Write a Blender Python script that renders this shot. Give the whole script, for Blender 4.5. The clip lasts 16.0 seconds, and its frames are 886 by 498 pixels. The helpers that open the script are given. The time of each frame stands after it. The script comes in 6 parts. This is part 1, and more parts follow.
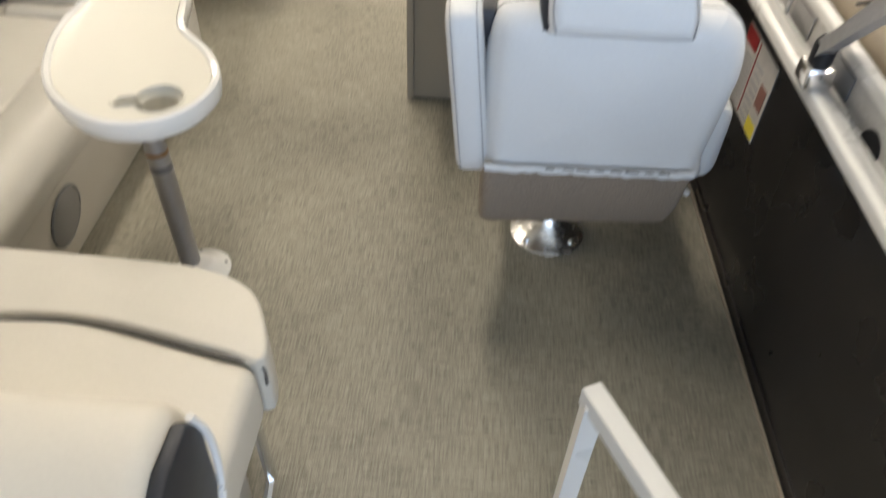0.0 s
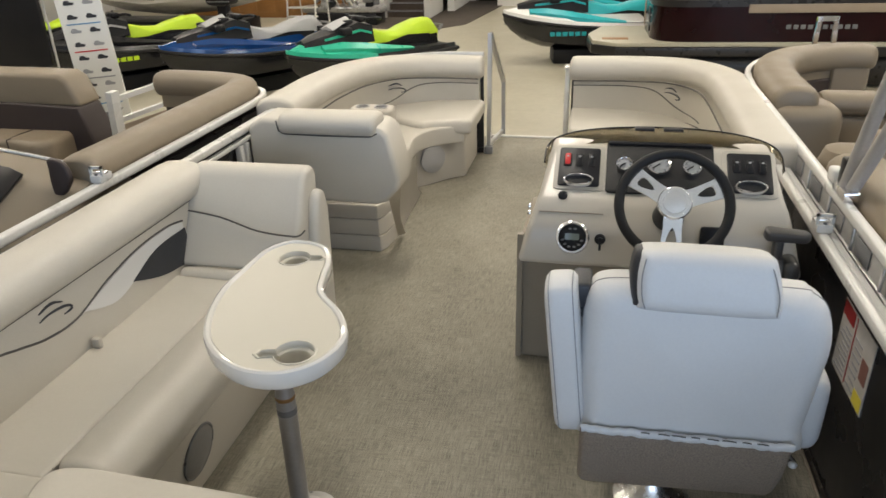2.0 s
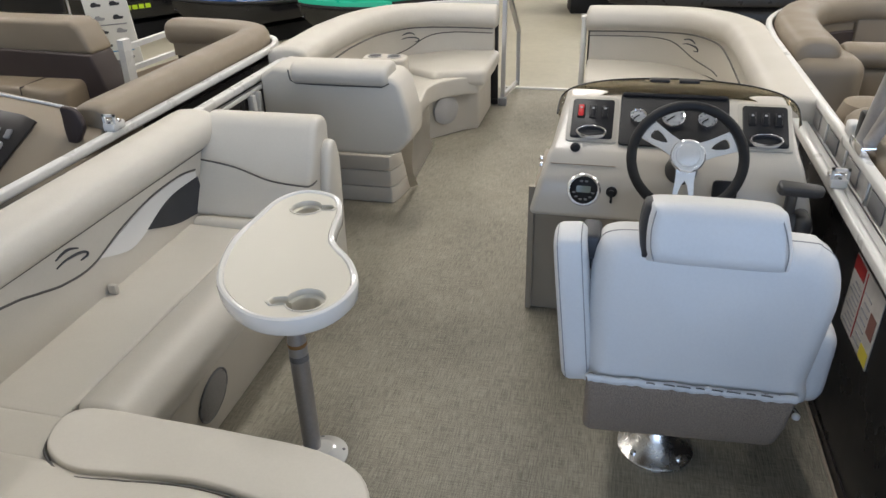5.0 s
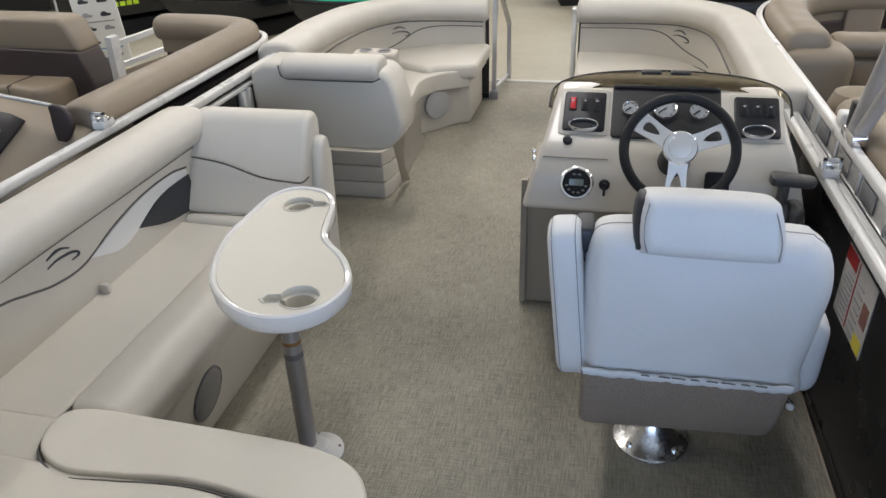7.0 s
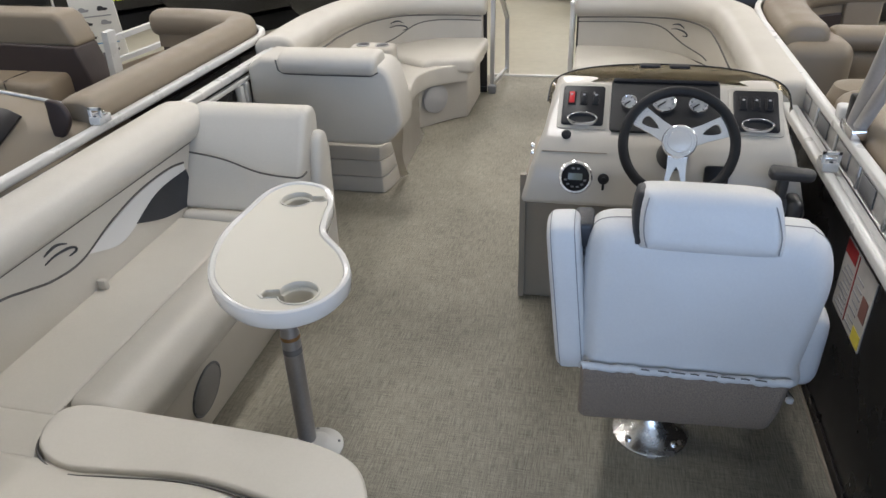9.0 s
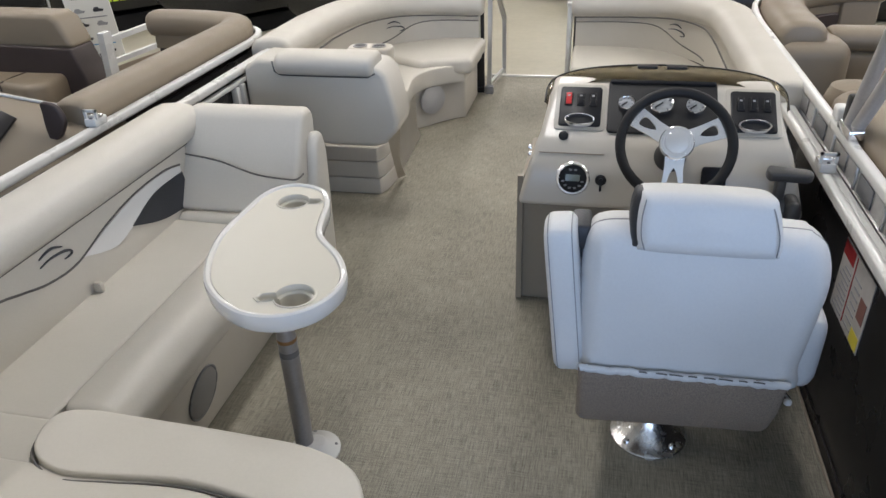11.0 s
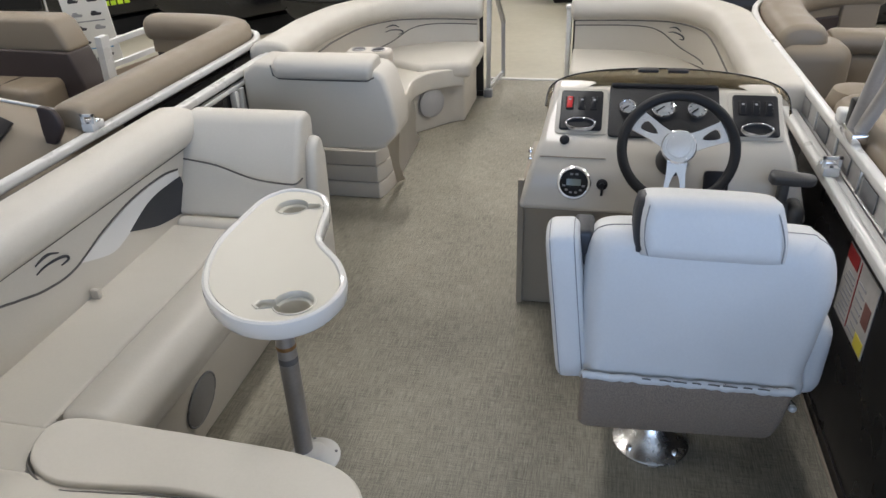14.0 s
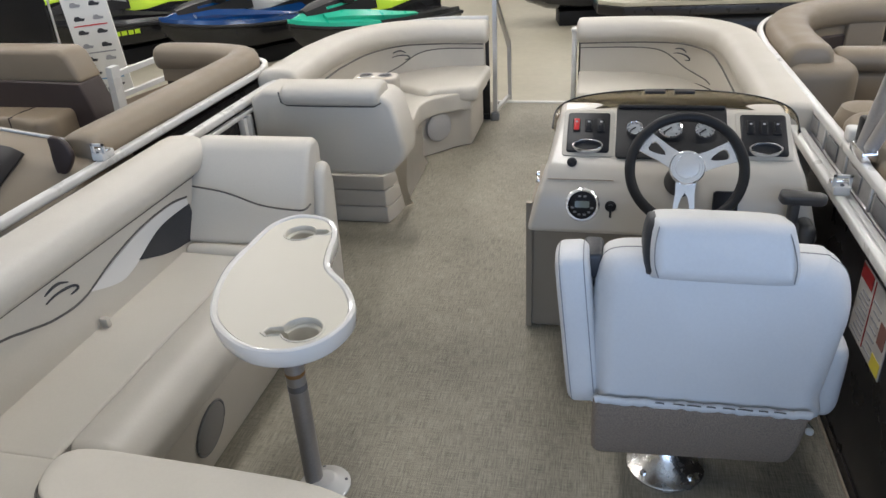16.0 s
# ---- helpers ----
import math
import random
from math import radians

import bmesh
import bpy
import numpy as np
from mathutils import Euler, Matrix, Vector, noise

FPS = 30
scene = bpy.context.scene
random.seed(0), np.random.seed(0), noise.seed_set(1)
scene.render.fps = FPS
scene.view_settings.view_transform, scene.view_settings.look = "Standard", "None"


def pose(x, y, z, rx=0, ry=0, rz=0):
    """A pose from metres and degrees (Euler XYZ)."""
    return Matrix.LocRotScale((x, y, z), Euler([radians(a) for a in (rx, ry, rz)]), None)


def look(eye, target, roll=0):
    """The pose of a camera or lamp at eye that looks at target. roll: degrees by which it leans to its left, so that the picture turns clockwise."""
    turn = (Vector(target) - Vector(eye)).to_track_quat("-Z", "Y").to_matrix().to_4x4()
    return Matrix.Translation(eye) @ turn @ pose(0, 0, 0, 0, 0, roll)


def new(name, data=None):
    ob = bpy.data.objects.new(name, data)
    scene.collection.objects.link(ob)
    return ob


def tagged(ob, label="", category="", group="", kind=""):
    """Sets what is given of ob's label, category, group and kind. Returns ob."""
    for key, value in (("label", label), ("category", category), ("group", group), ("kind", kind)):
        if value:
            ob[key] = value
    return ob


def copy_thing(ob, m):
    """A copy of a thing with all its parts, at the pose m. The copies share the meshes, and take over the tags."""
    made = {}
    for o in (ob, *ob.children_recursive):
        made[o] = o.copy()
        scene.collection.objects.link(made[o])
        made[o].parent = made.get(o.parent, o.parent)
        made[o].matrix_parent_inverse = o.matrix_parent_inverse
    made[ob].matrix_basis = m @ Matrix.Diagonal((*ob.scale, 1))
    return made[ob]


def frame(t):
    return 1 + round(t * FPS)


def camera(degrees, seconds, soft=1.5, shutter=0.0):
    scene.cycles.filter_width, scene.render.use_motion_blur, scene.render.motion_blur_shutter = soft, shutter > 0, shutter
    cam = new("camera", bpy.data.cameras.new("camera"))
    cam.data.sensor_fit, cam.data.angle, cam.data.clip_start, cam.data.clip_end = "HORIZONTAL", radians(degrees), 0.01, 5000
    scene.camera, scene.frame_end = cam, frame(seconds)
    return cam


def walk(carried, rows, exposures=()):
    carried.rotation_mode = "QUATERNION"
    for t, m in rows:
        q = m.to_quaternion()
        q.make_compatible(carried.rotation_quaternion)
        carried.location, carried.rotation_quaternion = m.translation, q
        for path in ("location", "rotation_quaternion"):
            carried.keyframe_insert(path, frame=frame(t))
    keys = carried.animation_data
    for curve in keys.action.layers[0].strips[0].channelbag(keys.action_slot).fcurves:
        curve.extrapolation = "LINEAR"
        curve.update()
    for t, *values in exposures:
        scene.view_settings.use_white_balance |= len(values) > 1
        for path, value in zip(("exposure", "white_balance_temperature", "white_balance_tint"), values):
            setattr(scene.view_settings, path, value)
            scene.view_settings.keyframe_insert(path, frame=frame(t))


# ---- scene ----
cam = camera(63.2, 16.0, shutter=0.5)
PATH = [
    (0, (0.418, 0.574, 1.547), (0.380, 1.998, 0.142), 2.3),
    (0.3, (0.480, 0.558, 1.599), (0.408, 2.125, 0.359), 0.2),
    (0.6, (0.487, 0.540, 1.642), (0.391, 2.258, 0.640), -2.0),
    (1, (0.48, 0.507, 1.659), (0.249, 2.325, 0.857), -3.4),
    (1.5, (0.477, 0.471, 1.658), (0.156, 2.277, 0.861), -1.9),
    (2, (0.466, 0.466, 1.655), (0.066, 2.234, 0.809), -1.7),
    (2.5, (0.46, 0.459, 1.657), (0.023, 2.216, 0.807), -2.5),
    (3, (0.464, 0.458, 1.652), (0.019, 2.192, 0.761), -2.6),
    (3.5, (0.469, 0.458, 1.654), (0.032, 2.172, 0.72), -2.4),
    (4, (0.474, 0.455, 1.653), (0.04, 2.162, 0.706), -1.8),
    (6.5, (0.476, 0.46, 1.652), (0.065, 2.158, 0.678), -2.0),
    (7, (0.473, 0.461, 1.652), (0.068, 2.16, 0.677), -2.1),
    (7.5, (0.477, 0.461, 1.653), (0.076, 2.155, 0.668), -2.0),
    (8, (0.472, 0.462, 1.652), (0.078, 2.155, 0.663), -1.8),
    (8.5, (0.474, 0.461, 1.651), (0.078, 2.156, 0.666), -2.0),
    (9, (0.47, 0.465, 1.65), (0.071, 2.158, 0.662), -2.2),
    (11.5, (0.472, 0.475, 1.652), (0.08, 2.169, 0.664), -2.3),
    (12, (0.474, 0.475, 1.65), (0.083, 2.172, 0.666), -2.4),
    (12.5, (0.477, 0.475, 1.652), (0.083, 2.173, 0.671), -2.7),
    (13, (0.474, 0.475, 1.651), (0.082, 2.176, 0.675), -2.6),
    (13.5, (0.474, 0.483, 1.651), (0.081, 2.181, 0.671), -2.9),
    (14, (0.461, 0.493, 1.649), (0.071, 2.191, 0.668), -2.3),
    (14.5, (0.456, 0.496, 1.647), (0.048, 2.209, 0.698), -2.2),
    (15, (0.456, 0.501, 1.648), (0.045, 2.217, 0.708), -2.5),
    (15.5, (0.458, 0.503, 1.649), (0.041, 2.221, 0.713), -2.8),
    (16, (0.461, 0.503, 1.649), (0.042, 2.226, 0.724), -3.4),
]
# the camera's own exposure and white balance drift: bright and warm at first, then darker and cooler
EXPOSURE = [(0.0, 0.48, 6680, 11), (0.6, 0.42, 6680, 11), (1.0, 0.42, 6600, 10), (1.5, 0.12, 6550, 10), (3.0, 0.02, 6350, 12), (4.2, 0.02, 6150, 12), (6.3, 0.02, 5850, 13), (16.0, 0.02, 5850, 13)]
walk(cam, [(t, look(eye, target, roll)) for t, eye, target, roll in PATH], EXPOSURE)

# ---------------------------------------------------------------- light
scene.view_settings.exposure = 0.0
world = bpy.data.worlds.new("world")
scene.world = world
world.use_nodes = True
world.node_tree.nodes["Background"].inputs[0].default_value = (0.75, 0.85, 1.0, 1)
world.node_tree.nodes["Background"].inputs[1].default_value = 0.25


def area_lamp(name, m, sx, sy, power, color):
    d = bpy.data.lights.new(name, "AREA")
    d.shape, d.size, d.size_y, d.energy, d.color = "RECTANGLE", sx, sy, power, color
    ob = new(name, d)
    ob.matrix_world = m
    return ob


# ---------------------------------------------------------------- materials
def material(name, color, rough=0.5, metal=0.0, grain=0.0, grain_scale=60.0, blotch=0.06, blotch_scale=3.0, bump=0.0,
             bump_scale=400.0, coat=0.0, spread=0.0, voronoi=False, spec=0.5, soft=0.0):
    m = bpy.data.materials.new(name)
    m.use_nodes = True
    nt = m.node_tree
    b = nt.nodes["Principled BSDF"]
    b.inputs["Roughness"].default_value, b.inputs["Metallic"].default_value = rough, metal
    b.inputs["Coat Weight"].default_value, b.inputs["Coat Roughness"].default_value = coat, 0.08
    b.inputs["Specular IOR Level"].default_value = spec
    tc = nt.nodes.new("ShaderNodeTexCoord")

    def noisy(scale, detail):
        n = nt.nodes.new("ShaderNodeTexNoise")
        n.inputs["Scale"].default_value, n.inputs["Detail"].default_value = scale, detail
        nt.links.new(tc.outputs["Object"], n.inputs["Vector"])
        return n.outputs["Fac"]

    def ramp(fac, lo, hi):
        r = nt.nodes.new("ShaderNodeMapRange")
        r.inputs["From Min"].default_value, r.inputs["From Max"].default_value = 0.25, 0.75
        r.inputs["To Min"].default_value, r.inputs["To Max"].default_value = lo, hi
        nt.links.new(fac, r.inputs["Value"])
        return r.outputs["Result"]

    def times(a, c):
        x = nt.nodes.new("ShaderNodeMath")
        x.operation = "MULTIPLY"
        nt.links.new(a, x.inputs[0])
        nt.links.new(c, x.inputs[1])
        return x.outputs[0]

    fac = ramp(noisy(blotch_scale, 4.0), 1 - blotch, 1 + blotch)
    if grain:
        fac = times(fac, ramp(noisy(grain_scale, 3.0), 1 - grain, 1 + grain))
    if spread:
        info = nt.nodes.new("ShaderNodeObjectInfo")
        r = nt.nodes.new("ShaderNodeMapRange")
        r.inputs["To Min"].default_value, r.inputs["To Max"].default_value = 1 - spread, 1 + spread
        nt.links.new(info.outputs["Random"], r.inputs["Value"])
        fac = times(fac, r.outputs["Result"])
    v = nt.nodes.new("ShaderNodeVectorMath")
    v.operation = "SCALE"
    v.inputs[0].default_value = color
    nt.links.new(fac, v.inputs["Scale"])
    nt.links.new(v.outputs["Vector"], b.inputs["Base Color"])
    nt.links.new(ramp(noisy(blotch_scale * 2.3, 3.0), max(rough - 0.06, 0.02), min(rough + 0.06, 1.0)), b.inputs["Roughness"])
    if bump:
        bp = nt.nodes.new("ShaderNodeBump")
        bp.inputs["Strength"].default_value, bp.inputs["Distance"].default_value = bump, 0.002
        if voronoi:
            n = nt.nodes.new("ShaderNodeTexVoronoi")
            n.inputs["Scale"].default_value = bump_scale
            nt.links.new(tc.outputs["Object"], n.inputs["Vector"])
            nt.links.new(n.outputs["Distance"], bp.inputs["Height"])
        else:
            nt.links.new(noisy(bump_scale, 2.0), bp.inputs["Height"])
        if soft:
            wide = nt.nodes.new("ShaderNodeBump")
            wide.inputs["Strength"].default_value, wide.inputs["Distance"].default_value = soft, 0.02
            nt.links.new(noisy(5.5, 1.5), wide.inputs["Height"])
            nt.links.new(wide.outputs["Normal"], bp.inputs["Normal"])
        nt.links.new(bp.outputs["Normal"], b.inputs["Normal"])
    return m


def woven(name, dark, light):
    """Woven vinyl flooring: fine crossing threads in two tones with streaks."""
    m = bpy.data.materials.new(name)
    m.use_nodes = True
    nt = m.node_tree
    b = nt.nodes["Principled BSDF"]
    b.inputs["Roughness"].default_value = 0.62
    tc = nt.nodes.new("ShaderNodeTexCoord")

    def streak(sx, sy):
        mp = nt.nodes.new("ShaderNodeMapping")
        mp.inputs["Scale"].default_value = (sx, sy, 1)
        nt.links.new(tc.outputs["Object"], mp.inputs["Vector"])
        n = nt.nodes.new("ShaderNodeTexNoise")
        n.inputs["Scale"].default_value, n.inputs["Detail"].default_value, n.inputs["Roughness"].default_value = 1.0, 3.0, 0.7
        nt.links.new(mp.outputs["Vector"], n.inputs["Vector"])
        return n.outputs["Fac"]

    def op(kind, a, c):
        x = nt.nodes.new("ShaderNodeMath")
        x.operation = kind
        for i, q in enumerate((a, c)):
            if isinstance(q, float):
                x.inputs[i].default_value = q
            else:
                nt.links.new(q, x.inputs[i])
        return x.outputs[0]

    def wave(axis, scale):
        w = nt.nodes.new("ShaderNodeTexWave")
        w.bands_direction = axis
        w.inputs["Scale"].default_value, w.inputs["Distortion"].default_value = scale, 0.4
        nt.links.new(tc.outputs["Object"], w.inputs["Vector"])
        return w.outputs["Fac"]

    threads = op("ADD", op("MULTIPLY", streak(260.0, 14.0), 0.58), op("MULTIPLY", streak(14.0, 260.0), 0.42))
    weave = op("MULTIPLY", wave("X", 85.0), wave("Y", 85.0))
    fac = op("ADD", op("MULTIPLY", threads, 1.0), op("MULTIPLY", weave, 0.12))
    fac = op("ADD", fac, op("MULTIPLY", streak(2.2, 1.6), 0.25))
    r = nt.nodes.new("ShaderNodeMapRange")
    r.inputs["From Min"].default_value, r.inputs["From Max"].default_value = 0.44, 0.86
    nt.links.new(fac, r.inputs["Value"])
    mix = nt.nodes.new("ShaderNodeMix")
    mix.data_type = "RGBA"
    mix.inputs[6].default_value, mix.inputs[7].default_value = (*dark, 1), (*light, 1)
    nt.links.new(r.outputs["Result"], mix.inputs[0])
    nt.links.new(mix.outputs[2], b.inputs["Base Color"])
    bp = nt.nodes.new("ShaderNodeBump")
    bp.inputs["Strength"].default_value, bp.inputs["Distance"].default_value = 0.5, 0.0015
    nt.links.new(fac, bp.inputs["Height"])
    nt.links.new(bp.outputs["Normal"], b.inputs["Normal"])
    return m


def clear(name, color, rough):
    """Tinted see-through plastic."""
    m = bpy.data.materials.new(name)
    m.use_nodes = True
    b = m.node_tree.nodes["Principled BSDF"]
    b.inputs["Base Color"].default_value = (*color, 1)
    b.inputs["Roughness"].default_value, b.inputs["Transmission Weight"].default_value = rough, 1.0
    b.inputs["IOR"].default_value = 1.15
    return m


def glowing(name, color, strength):
    m = bpy.data.materials.new(name)
    m.use_nodes = True
    b = m.node_tree.nodes["Principled BSDF"]
    b.inputs["Base Color"].default_value = (0.8, 0.8, 0.8, 1)
    b.inputs["Emission Color"].default_value, b.inputs["Emission Strength"].default_value = (*color, 1), strength
    return m


VINYL = material("pale_vinyl", (0.555, 0.52, 0.45), 0.42, bump=0.25, bump_scale=700, blotch=0.04, grain=0.02, grain_scale=150, soft=0.28)
VINYL_SHELL = material("moulded_seat_base", (0.49, 0.455, 0.39), 0.5, bump=0.2, bump_scale=300, blotch=0.05)
VINYL_WHITE = material("white_vinyl", (0.70, 0.69, 0.66), 0.4, bump=0.2, bump_scale=700, blotch=0.03)
CHAIR_VINYL = material("light_grey_vinyl", (0.635, 0.635, 0.63), 0.46, bump=0.25, bump_scale=700, blotch=0.04, grain=0.02, grain_scale=150, soft=0.2)
NAVY = material("charcoal_vinyl", (0.022, 0.024, 0.03), 0.45, bump=0.2, bump_scale=600, blotch=0.15)
PIPING = material("dark_piping", (0.085, 0.078, 0.07), 0.55, blotch=0.1)
MESH = material("taupe_mesh_fabric", (0.24, 0.19, 0.145), 0.75, bump=1.0, bump_scale=260, blotch=0.06, grain=0.28, grain_scale=330, voronoi=True)
TAN = material("tan_vinyl", (0.228, 0.182, 0.126), 0.45, bump=0.25, bump_scale=600, blotch=0.05, grain=0.02, grain_scale=150, soft=0.28)
TAN_PALE = material("pale_tan_vinyl", (0.30, 0.24, 0.178), 0.45, bump=0.25, bump_scale=600, blotch=0.05, soft=0.28)
BROWN = material("brown_vinyl", (0.036, 0.024, 0.021), 0.5, bump=0.25, bump_scale=500, blotch=0.1, soft=0.28)
GELCOAT = material("beige_gelcoat", (0.505, 0.465, 0.395), 0.33, blotch=0.03, coat=0.2)
GELCOAT_DARK = material("taupe_gelcoat", (0.29, 0.248, 0.19), 0.4, blotch=0.05, grain=0.04, grain_scale=300)
TABLE_TOP = material("beige_table_laminate", (0.56, 0.53, 0.45), 0.4, blotch=0.02, coat=0.08)
TABLE_EDGE = material("white_moulded_plastic", (0.68, 0.665, 0.63), 0.14, blotch=0.03, coat=0.5)
BLACK = material("black_plastic", (0.014, 0.014, 0.016), 0.36, blotch=0.15, bump=0.1, bump_scale=300, spec=0.22)
RUBBER = material("black_rubber", (0.010, 0.010, 0.011), 0.55, blotch=0.2, bump=0.3, bump_scale=250, spec=0.3)
GREY = material("grey_plastic", (0.16, 0.16, 0.165), 0.5, blotch=0.08, bump=0.1)
GRILLE_PALE = material("pale_speaker_cloth", (0.40, 0.39, 0.375), 0.8, bump=0.8, bump_scale=500, grain=0.1, grain_scale=500, voronoi=True)
DARK_GREY = material("dark_grey_plastic", (0.055, 0.053, 0.052), 0.42, blotch=0.08, bump=0.1)
GRILLE = material("speaker_cloth", (0.25, 0.24, 0.225), 0.8, bump=0.8, bump_scale=500, grain=0.15, grain_scale=500, voronoi=True)
CHROME = material("polished_metal", (0.82, 0.82, 0.83), 0.12, 1.0, blotch=0.04)
ALU = material("brushed_aluminium", (0.68, 0.68, 0.68), 0.32, 1.0, blotch=0.08, grain=0.05, grain_scale=200)
ALU_GREY = material("grey_aluminium_tube", (0.40, 0.39, 0.385), 0.42, 0.75, blotch=0.12, grain=0.06, grain_scale=120)
ALU_WHITE = material("white_coated_aluminium", (0.64, 0.63, 0.60), 0.3, blotch=0.04, coat=0.2)
ALU_SHEET = material("mill_aluminium_sheet", (0.50, 0.49, 0.47), 0.42, 0.35, blotch=0.12, grain=0.08, grain_scale=90)
PANEL_BLACK = material("gloss_black_panel", (0.016, 0.014, 0.0135), 0.30, blotch=0.2, spec=0.45)
RED = material("red_plastic", (0.55, 0.02, 0.02), 0.35, blotch=0.06)
PAPER = material("white_label", (0.75, 0.74, 0.70), 0.5, blotch=0.04)
YELLOW = material("yellow_label", (0.62, 0.52, 0.05), 0.5, blotch=0.05)
INK = material("dark_ink", (0.03, 0.03, 0.035), 0.6, blotch=0.1)
INK_GREY = material("grey_ink", (0.30, 0.30, 0.31), 0.6, blotch=0.1)
INK_BLUE = material("blue_ink", (0.12, 0.30, 0.50), 0.6, blotch=0.1)
LCD = material("display_glass", (0.16, 0.19, 0.17), 0.12, blotch=0.05)
ALU_BRIGHT = material("bright_cast_aluminium", (0.92, 0.92, 0.92), 0.2, 0.8, blotch=0.05)
SMOKE = clear("smoked_acrylic", (0.30, 0.25, 0.15), 0.02)
DECK = woven("woven_vinyl_floor", (0.080, 0.070, 0.048), (0.388, 0.356, 0.280))
SEAM = material("grey_seam_thread", (0.26, 0.26, 0.265), 0.6, blotch=0.1)
GELCOAT_MID = material("matt_beige_bezel", (0.42, 0.388, 0.325), 0.4, blotch=0.04)


# ---------------------------------------------------------------- builders
def thing(name, label, category, group="", kind="", at=(0, 0, 0)):
    ob = new(name)
    ob.location = at
    ob.empty_display_size = 0.1
    return tagged(ob, label, category, group, kind)


def mesh_of(name, bm, mat, angle=38):
    bmesh.ops.recalc_face_normals(bm, faces=bm.faces[:])
    me = bpy.data.meshes.new(name)
    bm.to_mesh(me)
    bm.free()
    me.materials.append(mat)
    me.shade_smooth()
    me.set_sharp_from_angle(angle=radians(angle))
    return me


def part(name, bm, mat, parent=None, label="", angle=38):
    ob = new(name, mesh_of(name, bm, mat, angle))
    if parent is not None:
        ob.parent = parent
        if parent.parent is None:
            ob.matrix_parent_inverse = Matrix.Translation(parent.location).inverted()
    return tagged(ob, label) if label else ob


def solid(name, bm, mat, label, category="", kind="", group="", angle=38):
    return tagged(part(name, bm, mat, angle=angle), label, category, group, kind)


def bevelled(bm, r, seg=3, angle=25):
    if r > 0:
        es = [e for e in bm.edges if len(e.link_faces) == 2 and e.calc_face_angle(0) > radians(angle)]
        bmesh.ops.bevel(bm, geom=es, offset=r, segments=seg, profile=0.5, affect="EDGES", clamp_overlap=True)
    return bm


def box(x0, x1, y0, y1, z0, z1, r=0.0, seg=2):
    bm = bmesh.new()
    bmesh.ops.create_cube(bm, size=1)
    for v in bm.verts:
        v.co = Vector(((x0 + x1) / 2 + v.co.x * (x1 - x0), (y0 + y1) / 2 + v.co.y * (y1 - y0), (z0 + z1) / 2 + v.co.z * (z1 - z0)))
    return bevelled(bm, r, seg)


def moved(bm, m):
    bmesh.ops.transform(bm, matrix=m, verts=bm.verts[:])
    return bm


def slab(outline, z0, z1, r=0.0, seg=3, m=None):
    """A flat body with the given outline in x and y."""
    bm = bmesh.new()
    f = bm.faces.new([bm.verts.new((x, y, z0)) for x, y in outline])
    top = bmesh.ops.extrude_face_region(bm, geom=[f])["geom"]
    bmesh.ops.translate(bm, vec=(0, 0, z1 - z0), verts=[v for v in top if isinstance(v, bmesh.types.BMVert)])
    bmesh.ops.recalc_face_normals(bm, faces=bm.faces[:])
    bevelled(bm, r, seg, 35)
    return moved(bm, m) if m is not None else bm


def along_x(profile, x0, x1, r=0.0, seg=3):
    """A body with a profile in y and z, drawn out along x."""
    return slab([(y, z) for y, z in profile], x0, x1, r, seg, Matrix(((0, 0, 1, 0), (1, 0, 0, 0), (0, 1, 0, 0), (0, 0, 0, 1))))


def along_y(profile, y0, y1, r=0.0, seg=3):
    """A body with a profile in x and z, drawn out along y."""
    return slab([(x, z) for x, z in profile], y0, y1, r, seg, Matrix(((1, 0, 0, 0), (0, 0, 1, 0), (0, 1, 0, 0), (0, 0, 0, 1))))


def smooth_line(points, n=8, closed=False):
    """A Catmull-Rom line through the points."""
    p = [Vector(q) for q in points]
    out = []
    count = len(p) if closed else len(p) - 1
    for i in range(count):
        if closed:
            a, b, c, d = p[i - 1], p[i], p[(i + 1) % len(p)], p[(i + 2) % len(p)]
        else:
            a, b, c, d = p[max(i - 1, 0)], p[i], p[i + 1], p[min(i + 2, len(p) - 1)]
        for k in range(n):
            t = k / n
            out.append(0.5 * (2 * b + (c - a) * t + (2 * a - 5 * b + 4 * c - d) * t * t + (3 * b - a - 3 * c + d) * t ** 3))
    if not closed:
        out.append(p[-1])
    return out


